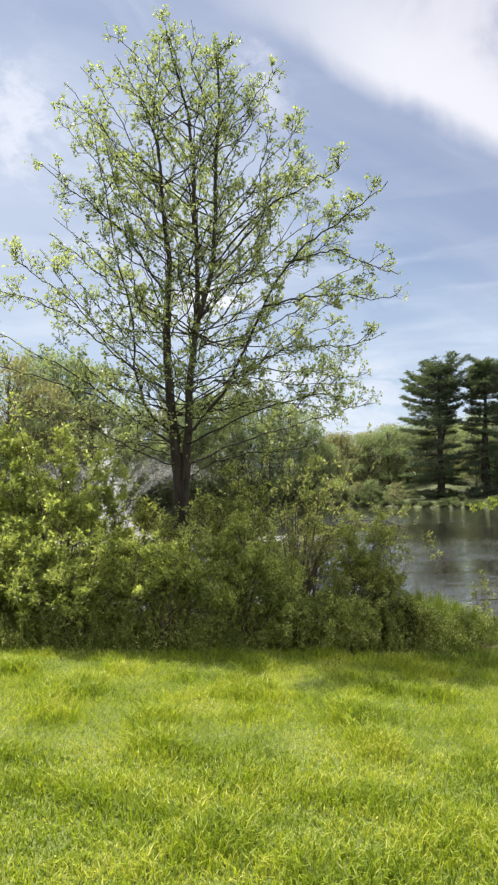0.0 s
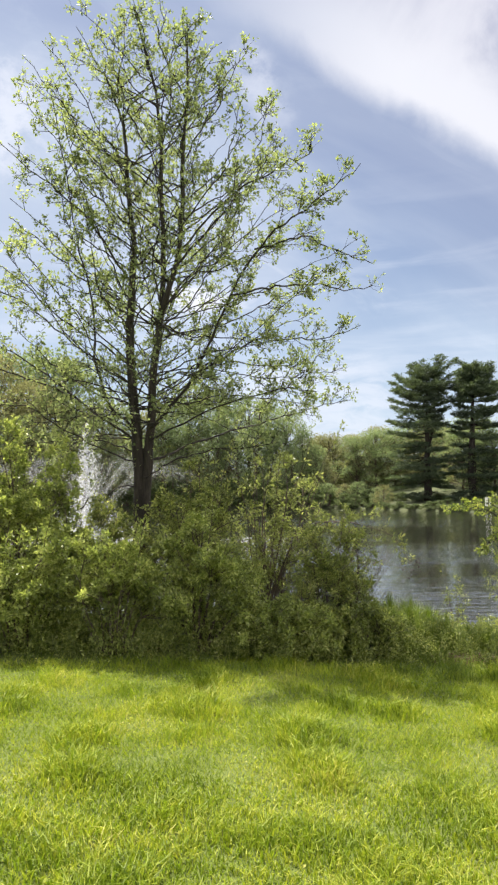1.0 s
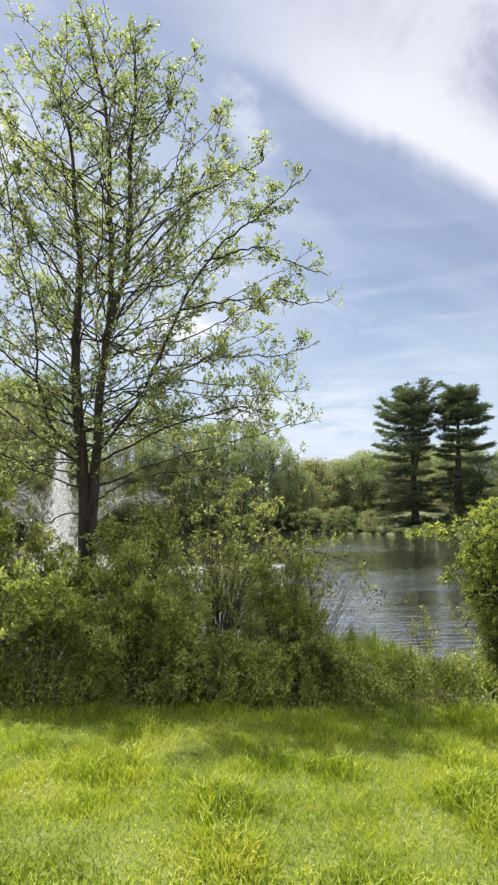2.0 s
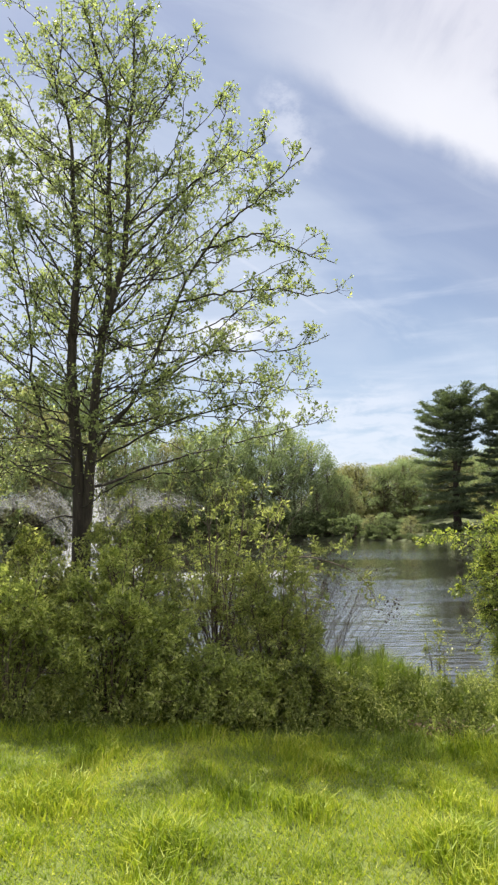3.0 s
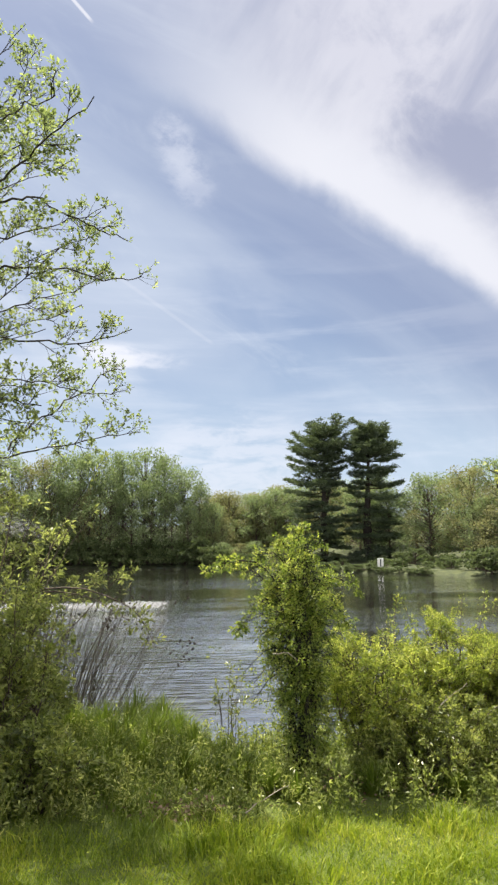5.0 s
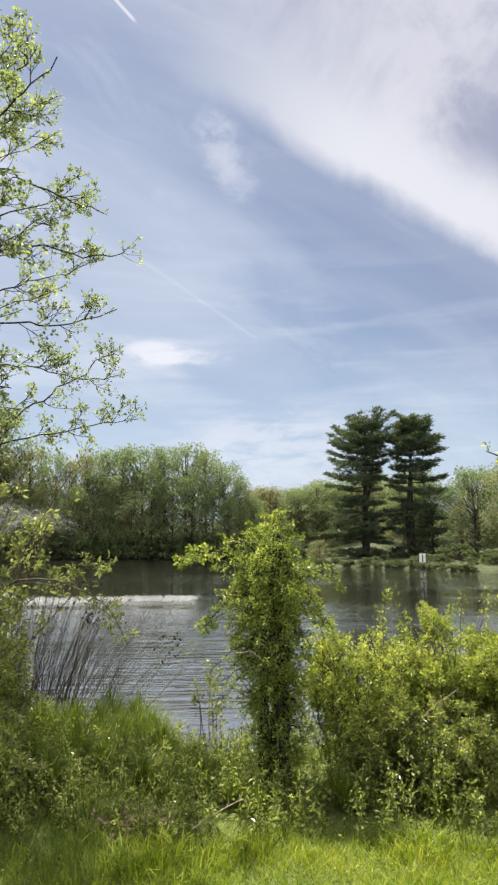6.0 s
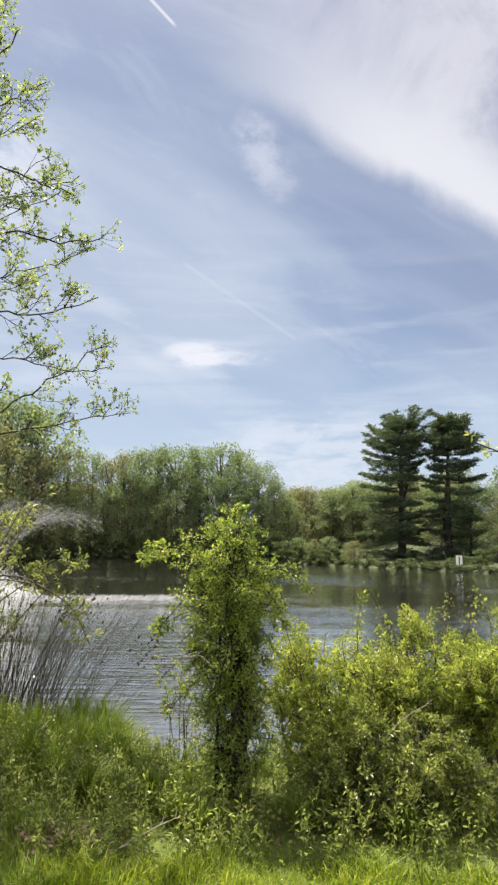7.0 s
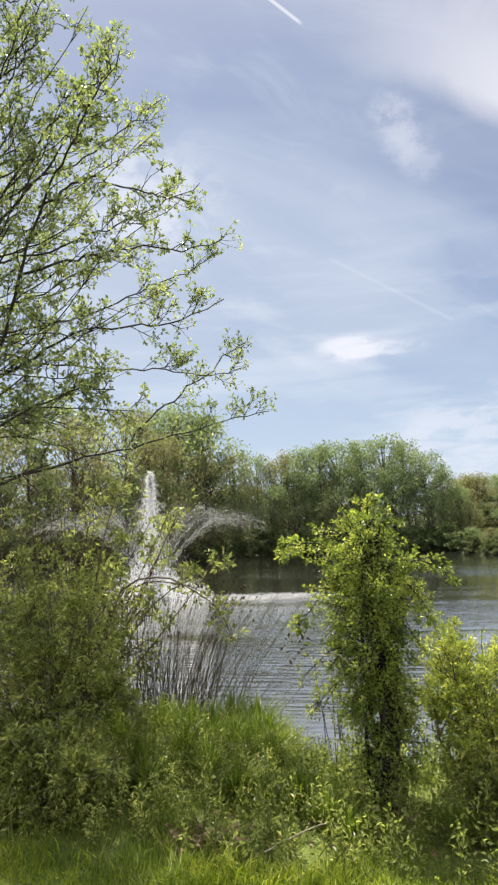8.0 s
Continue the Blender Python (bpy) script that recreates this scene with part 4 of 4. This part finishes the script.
for seed, x, y, h, wide, deep, leaf, size, stems, label in (
        (111, 4.18, 8.2, 1.28, 0.42, 0.42, YELLOW_LEAF, 0.041, 16, "yellow-green leafy shrub by the water"),
        (112, 4.95, 8.25, 1.32, 0.5, 0.45, YELLOW_LEAF, 0.041, 18, "tall yellow-green leafy shrub by the water"),
        (122, 5.42, 8.2, 1.22, 0.34, 0.36, YELLOW_LEAF, 0.041, 14, "dense yellow-green leafy shrub by the water"),
        (114, 4.5, 7.75, 0.55, 0.6, 0.3, DARK_LEAF, 0.041, 12, "low green undergrowth shrub at the lawn's edge")):
    shrub("broadleaf_shrub", seed, x, y, h, wide, deep, leaf, label, stems + 8, 7, 38, size * 0.62, group=SIDE, low=0.45 if seed == 122 else 0.1, whips=0.25, length=0.4, tuft=0.3, skirt=0 if seed == 122 else 1500)
shrub("open_shrub", 113, 6.0, 8.3, 0.75, 0.35, 0.3, DARK_LEAF, "low open shrub with thin bare stems over the water", 8, 4, 14, 0.026, group=SIDE, length=0.25, tuft=0.6, whips=1.0)
shrub("sapling", 115, 6.5, 8.3, 2.9, 0.9, 0.7, DARK_LEAF, "slim sapling with overhanging leafy twigs", 6, 6, 9, 0.042, 0.5, group=SIDE, category="small tree", thick=0.02,
      reach=(((6.4, 8.2, 1.4), (6.0, 7.95, 2.2), (5.6, 7.85, 2.6), (5.42, 7.8, 2.4)), ((6.4, 8.2, 1.2), (5.9, 8.05, 1.85), (5.45, 8.0, 2.0), (5.15, 7.95, 2.1))))


def make_vine_stump():
    x, y = 3.5, 7.9
    foot = np.array([x, y, float(land(x, y)) - 0.05])
    base = thing("vine_covered_stump", foot, "dead trunk smothered in glossy yellow-green climbing vine", "climbing vine")
    p = Plant(120)
    p.bunch = 4
    r = p.r
    p.stem(curve([(0, 0, 0), (0.03, 0.02, 0.7), (-0.02, 0.0, 1.45)], 8), 0.05, 0.03, 9)
    for i in range(5):
        a = i * 1.3
        p.stem(curve([(0.12 * math.cos(a), 0.12 * math.sin(a), 0), (0.1 * math.cos(a + 1.2), 0.1 * math.sin(a + 1.2), 0.7), (0.1 * math.cos(a + 2.5), 0.1 * math.sin(a + 2.5), 1.4)], 10), 0.014, 0.008, 5)
    for i in range(230):
        u = r.random()
        z = 0.12 + 1.6 * u ** 0.7
        reach = float(np.interp(z, (0.1, 0.4, 0.8, 1.1, 1.45, 1.7), (0.2, 0.22, 0.31, 0.46, 0.44, 0.2))) * r.uniform(0.35, 1.15)
        a = r.uniform(0, 2 * np.pi)
        reach *= 0.8 + 0.42 * math.sin(a * 2 + z * 5.0) * math.sin(z * 7.0 + a + 1.0)
        start = np.array([0.05 * math.cos(a), 0.05 * math.sin(a), z - 0.1])
        end = np.array([math.cos(a) * reach, math.sin(a) * reach, z + r.uniform(-0.32, 0.1)])
        line = p.stem(curve([start, (start + end) / 2 + [0, 0, 0.1], end], 6), 0.006, 0.002, 4)
        p.twigs(line, 6, 0.2, 0.003, 0, 24, 0.019, 0.3, -0.1, 0.03)
        p.leaves(line, 28, 0.019, 0.06, 0.3)
    for end, n in (((-0.72, 0.55, 1.54), 130), ((-0.6, 0.2, 1.62), 70), ((-0.5, 0.0, 1.1), 50), ((0.5, 0.1, 1.4), 70), ((0.34, -0.1, 1.2), 60), ((0.0, 0.0, 1.9), 60), ((-0.12, 0.1, 1.8), 40)):
        end = np.array(end)
        line = p.stem(curve([(0, 0, 1.2), end * 0.5 + [0, 0, 0.80], end], 8), 0.007, 0.002, 4)
        p.twigs(line, 12, 0.16, 0.003, 0, 20, 0.027, 0.3, -0.15, 0.02)
        p.leaves(line, n, 0.027, 0.035, 0.35)
    part_of("trunk", p.stem_mesh("trunk", BARK), base, "dark dead trunk wrapped in vine stems")
    part_of("foliage", p.leaf_mesh("foliage", VINE_LEAF, 0.6, True), base, "glossy yellow-green vine leaves")


make_vine_stump()


def make_reeds():
    r = np.random.default_rng(9)
    x, y = 1.25, 9.8
    foot = np.array([x, y, float(land(x, y)) - 0.05])
    base = thing("dry_stalk_clump", foot, "clump of dry grey-brown stalks with dark pods at the water", "dry reeds")
    p = Plant(130)
    tips = []
    for i in range(290):
        a = np.array([r.normal() * 0.36, r.normal() * 0.2, 0])
        h = r.uniform(0.85, 1.55)
        tip = a + [a[0] * 0.75 + 0.16 + r.normal() * 0.26, a[1] * 0.4 + r.normal() * 0.16, h]
        p.stem(curve([a, (a + tip) / 2 + [-0.03, 0, 0.04], tip], 6), 0.0036, 0.0016, 3)
        p.cut()
        tips.append(tip)
    for i in range(14):
        a = np.array([0.25 + r.normal() * 0.2, r.normal() * 0.12, 0])
        tip = np.array([0.75 + r.uniform(-0.25, 0.35), -0.02 + r.normal() * 0.1, r.uniform(1.15, 1.5)])
        p.stem(curve([a, (a + tip) / 2 + [-0.06, 0, 0.08], tip], 8), 0.004, 0.0016, 4)
        p.cut()
        tips += [tip, tip - [0.03, 0, 0.05], tip + [0.02, 0.01, -0.09]]
    for i in range(7):
        tip = np.array([2.7, 9.68, 0.44]) - foot + r.normal(size=3) * [0.11, 0.06, 0.09]
        p.stem(curve([(0.35, 0, 0), tip * 0.6 + [0, 0, 0.36], tip], 10), 0.0032, 0.0012, 3)
        p.cut()
        tips += [tip, tip - [0.03, 0, 0.03], tip + [0.025, 0.01, -0.06]]
    p.stem_parts("stalk", STRAW, base)
    pods = np.concatenate([np.array(tips)[:290:6], np.array(tips)[290:]])
    bm = bmesh.new()
    bmesh.ops.create_icosphere(bm, subdivisions=1, radius=0.5, matrix=Matrix.Diagonal((0.75, 0.75, 1.2, 1)))
    for v in bm.verts:
        v.co *= 0.85 + 0.3 * r.random()
    pod = bpy.data.meshes.new("seed_pod")
    bm.to_mesh(pod)
    bm.free()
    pod.materials.append(SEED)
    for at in pods:
        ob = part_of("seed_pod", pod, base, "dark dry seed pod")
        ob.location, ob.rotation_euler = at, r.uniform(-1.0, 1.0, 3)
        ob.scale = [r.uniform(0.018, 0.036)] * 3


make_reeds()


def scatter(n, x0, x1, y0, y1, r):
    p = np.stack([r.uniform(x0, x1, n), r.uniform(y0, y1, n)], 1)
    return p


def patchy(p, scale, seed):
    """A soft uneven field between 0 and 1 over the ground."""
    r = np.random.default_rng(seed)
    s = np.zeros(len(p))
    for i in range(9):
        a, f, o = r.uniform(0, np.pi), scale * r.uniform(0.5, 2.4), r.uniform(0, 6.28)
        s += np.sin((p[:, 0] * math.cos(a) + p[:, 1] * math.sin(a)) * f + o)
    return np.clip(0.5 + s / 9, 0, 1)


def lawn_edge(x):
    return 6.85 + 0.12 * np.sin(np.asarray(x) * 1.9 + 1) + 0.08 * np.sin(np.asarray(x) * 4.1) + 0.12 * step(x, 2.5, 4)


def make_lawn():
    r = np.random.default_rng(3)
    p = scatter(370000, -3.8, 6.2, 2.0, 7.6, r)
    p = p[p[:, 1] < lawn_edge(p[:, 0]) + r.normal(size=len(p)) * 0.12]
    tuft, thin = patchy(p, 4.5, 1), patchy(p, 11.0, 6)
    inner = np.minimum(np.minimum(p[:, 0] + 3.8, 6.2 - p[:, 0]), (p[:, 1] - 2.0) * 1.6)
    keep = (r.random(len(p)) < step(inner + 0.5 * tuft - 0.3, 0.0, 0.9)) & (r.random(len(p)) < 0.55 + 0.45 * np.clip(0.55 * tuft + 0.75 * thin, 0, 1))
    p, tuft, thin = p[keep], tuft[keep], thin[keep]
    h = (0.04 + 0.125 * tuft ** 2 * (0.4 + thin)) * r.uniform(0.5, 1.4, len(p))
    q = np.concatenate([p, land(p[:, 0], p[:, 1])[:, None] - 0.004], 1)
    ob = new("lawn_grass", blade_mesh("lawn_grass", q, h, r.uniform(0.004, 0.009, len(p)), 1.0, LAWN, r))
    tagged(ob, "bright green mown lawn grass with pale dry tips", "grass", kind="stuff")
    p = scatter(190000, -16, 18, -9, 7.0, r)
    p = p[((p[:, 0] < -3.0) | (p[:, 0] > 5.4) | (p[:, 1] < 2.6)) & (r.random(len(p)) < 1.25 - np.hypot(p[:, 0] - 1, p[:, 1] - 2) / 17)]
    p = p[p[:, 1] < lawn_edge(p[:, 0])]
    q = np.concatenate([p, land(p[:, 0], p[:, 1])[:, None] - 0.004], 1)
    ob = new("lawn_grass", blade_mesh("lawn_grass", q, 0.07 * r.uniform(0.5, 1.4, len(p)), r.uniform(0.012, 0.022, len(p)), 1.0, LAWN, r, True))
    tagged(ob, "green mown lawn grass round about", "grass", kind="stuff")
    # clover and other broad small leaves in the turf
    p = scatter(26000, -3.6, 6.2, 2.0, 7.3, r)
    p = p[patchy(p, 3.0, 12) > r.uniform(0.35, 0.8, len(p))]
    q = np.concatenate([p, (land(p[:, 0], p[:, 1]) + r.uniform(0.02, 0.06, len(p)))[:, None]], 1)
    d = unit(r.normal(size=q.shape) * [1, 1, 0.35] + [0, 0, 0.2])
    ob = new("clover", leaf_cards("clover", q, d, r.uniform(0.008, 0.019, len(q)), LAWN, 0.8, r))
    tagged(ob, "small broad clover leaves scattered through the lawn", "clover", kind="stuff")
    # rough fringe in front of the shrubs, and the bank
    p = scatter(130000, -4.2, 7.2, 6.5, 10.0, r)
    edge = lawn_edge(p[:, 0])
    keep = (p[:, 1] > edge - 0.35 + r.normal(size=len(p)) * 0.18) & (p[:, 1] < shore_near(p[:, 0]) - 0.1)
    keep &= r.random(len(p)) < 0.14 + 0.86 * step(p[:, 0], 1.2, 2.0) * (1 - 0.7 * step(p[:, 0], 3.2, 3.8))
    keep &= r.random(len(p)) < 0.25 + 1.0 * patchy(p, 5.0, 33)
    p = p[keep]
    bank = step(p[:, 0], 1.6, 2.2) * (1 - step(p[:, 0], 2.9, 3.3)) * step(p[:, 1], 8.0, 8.7)
    h = (0.07 + (0.10 + 0.20 * step(p[:, 1], 7.1, 7.8)) * patchy(p, 5, 33) ** 2 + 0.16 * bank) * (1 - 0.55 * step(p[:, 0], 2.6, 2.95) * step(p[:, 1], 7.9, 8.4)) * r.uniform(0.5, 1.3, len(p)) * (1 - 0.4 * step(p[:, 0], 2.9, 3.4) * (1 - step(p[:, 1], 7.6, 8.2)))
    q = np.concatenate([p, land(p[:, 0], p[:, 1])[:, None] - 0.005], 1)
    ob = new("long_grass", blade_mesh("long_grass", q, h, r.uniform(0.003, 0.0075, len(p)), 0.8, TALL, r))
    tagged(ob, "uncut long green grass along the bank", "grass", kind="stuff")


make_lawn()


def make_weeds():
    """Low leafy herbs between lawn and water, and litter below them."""
    r = np.random.default_rng(14)
    for name, count, x0, x1, y0, y1, tall, size, broad, leaf, label in (
            ("undergrowth", 1500, -3.8, 6.6, 6.95, 9.3, 0.34, 0.029, 0.45, BRIGHT_LEAF, "leafy green weeds growing thickly along the bank"),
            ("bank_weeds", 520, 1.3, 3.6, 7.05, 9.4, 0.30, 0.028, 0.36, DARK_LEAF, "fresh green weeds with pointed leaves on the sunny bank"),
            ("shade_weeds", 600, -3.6, 1.8, 6.85, 7.8, 0.42, 0.032, 0.4, DARK_LEAF, "green weeds standing at the foot of the shrubs")):
        p = scatter(count, x0, x1, y0, y1, r)
        p = p[p[:, 1] > lawn_edge(p[:, 0]) - 0.1]
        plant = Plant(15 + count)
        for x, y in p:
            z = float(land(x, y))
            h = tall * r.uniform(0.3, 1.0)
            tip = np.array([x + r.normal() * 0.07, y + r.normal() * 0.07, z + h])
            line = plant.stem(curve([(x, y, z), tip], 4), 0.003, 0.0015, 3)
            plant.leaves(line, 30, size, 0.03, 0.15)
        base = thing(name, (0, 0, 0), label, "weeds", kind="stuff")
        part_of("stem_mass", plant.stem_mesh("stem_mass", TALL), base)
        part_of("foliage", plant.leaf_mesh("foliage", leaf, broad, True), base)
    n = 2600
    p = scatter(n, -3.6, 6.4, 7.2, 8.6, r)
    p[:260] = r.normal(size=(260, 2)) * [0.16, 0.07] + [2.6, 7.12]
    p[260:420] = r.normal(size=(160, 2)) * [0.2, 0.07] + [4.0, 7.5]
    q = np.concatenate([p, (land(p[:, 0], p[:, 1]) + r.uniform(0.01, 0.05, n))[:, None]], 1)
    q[:420, 2] += r.uniform(0.0, 0.08, 420)
    ob = new("leaf_litter", leaf_cards("leaf_litter", q, unit(r.normal(size=q.shape) * [1, 1, 0.3]), r.uniform(0.015, 0.04, n), LITTER, 0.7, r))
    tagged(ob, "dry brown fallen leaves under the bank shrubs", "leaf litter", kind="stuff")


make_weeds()


def tussock(seed, x, y, n, h, wide):
    """One clump of long arching blades."""
    r = np.random.default_rng(seed)
    a, q = r.uniform(0, 2 * np.pi, n), r.random(n)
    out = np.stack([np.cos(a), np.sin(a), 0 * a], 1)
    side = np.stack([-np.sin(a), np.cos(a), 0 * a], 1) * r.uniform(0.0018, 0.0036, n)[:, None]
    tall, reach = h * r.uniform(0.6, 1.15, n), wide * q
    rows = []
    for t, w in ((0.0, 1.0), (0.4, 0.95), (0.75, 0.7), (1.0, 0.0)):
        spine = out * (0.05 * q + reach * t ** 1.8)[:, None] + np.array([0, 0, 1.0]) * (tall * (t - 0.32 * q * t ** 3))[:, None]
        rows += [spine - side * w, spine + side * w]
    v = np.stack(rows[:7], 1).reshape(-1, 3)
    k = (np.arange(n) * 7)[:, None]
    me = mesh_of("tuft", v, [np.concatenate([k + [0, 1, 3, 2], k + [2, 3, 5, 4]]), k + [4, 5, 6]], TALL)
    base = thing("grass_tussock", (x, y, float(land(x, y)) - 0.01), "clump of long arching bright green grass on the bank", "grass clump", "tussocks on the bank")
    tagged(part_of("tuft", me, base), kind="stuff")


for i, (x, y, h) in enumerate(((2.45, 8.95, 0.48), (2.6, 8.7, 0.36), (2.2, 9.05, 0.48), (1.95, 8.8, 0.4), (2.35, 8.6, 0.34), (2.4, 9.15, 0.46), (1.65, 8.9, 0.38), (2.15, 8.7, 0.40), (2.05, 8.35, 0.34), (1.45, 8.5, 0.36), (2.95, 8.3, 0.2), (3.2, 7.5, 0.24), (3.35, 7.4, 0.2), (3.0, 7.75, 0.28),
                                (2.3, 8.1, 0.32), (1.8, 8.1, 0.3), (2.7, 8.3, 0.32), (2.6, 7.8, 0.28), (2.0, 7.75, 0.28), (3.9, 7.45, 0.26), (1.2, 8.9, 0.38), (4.5, 7.4, 0.24), (5.2, 7.5, 0.26), (1.5, 7.6, 0.3))):
    tussock(300 + i, x, y, 330, h, h * 0.75)


def fallen_stick(a, b, thick, label):
    a, b = np.array(a), np.array(b)
    p = Plant(int(a[0] * 1000))
    line = p.stem(p.wander(curve([np.zeros(3), (b - a) * 0.5 + [0, 0, 0.03], b - a], 9), 0.006), thick, thick * 0.4, 6)
    p.twigs(line, 2, 0.1, thick * 0.4, 0, 0, 0.01)
    base = thing("dry_stick", a, label, "stick", "dry sticks in the undergrowth")
    part_of("wood", p.stem_mesh("wood", STICK), base)


for a, b in (((3.22, 7.48, 0.70), (3.40, 7.45, 0.66)), ((2.95, 7.0, -0.16), (3.25, 7.15, -0.06)), ((4.3, 7.6, 0.1), (4.75, 7.7, 0.42)), ((5.2, 7.7, 0.0), (5.35, 7.75, 0.6))):
    fallen_stick(a, b, 0.0045, "pale bare dry stick caught among the bank plants")
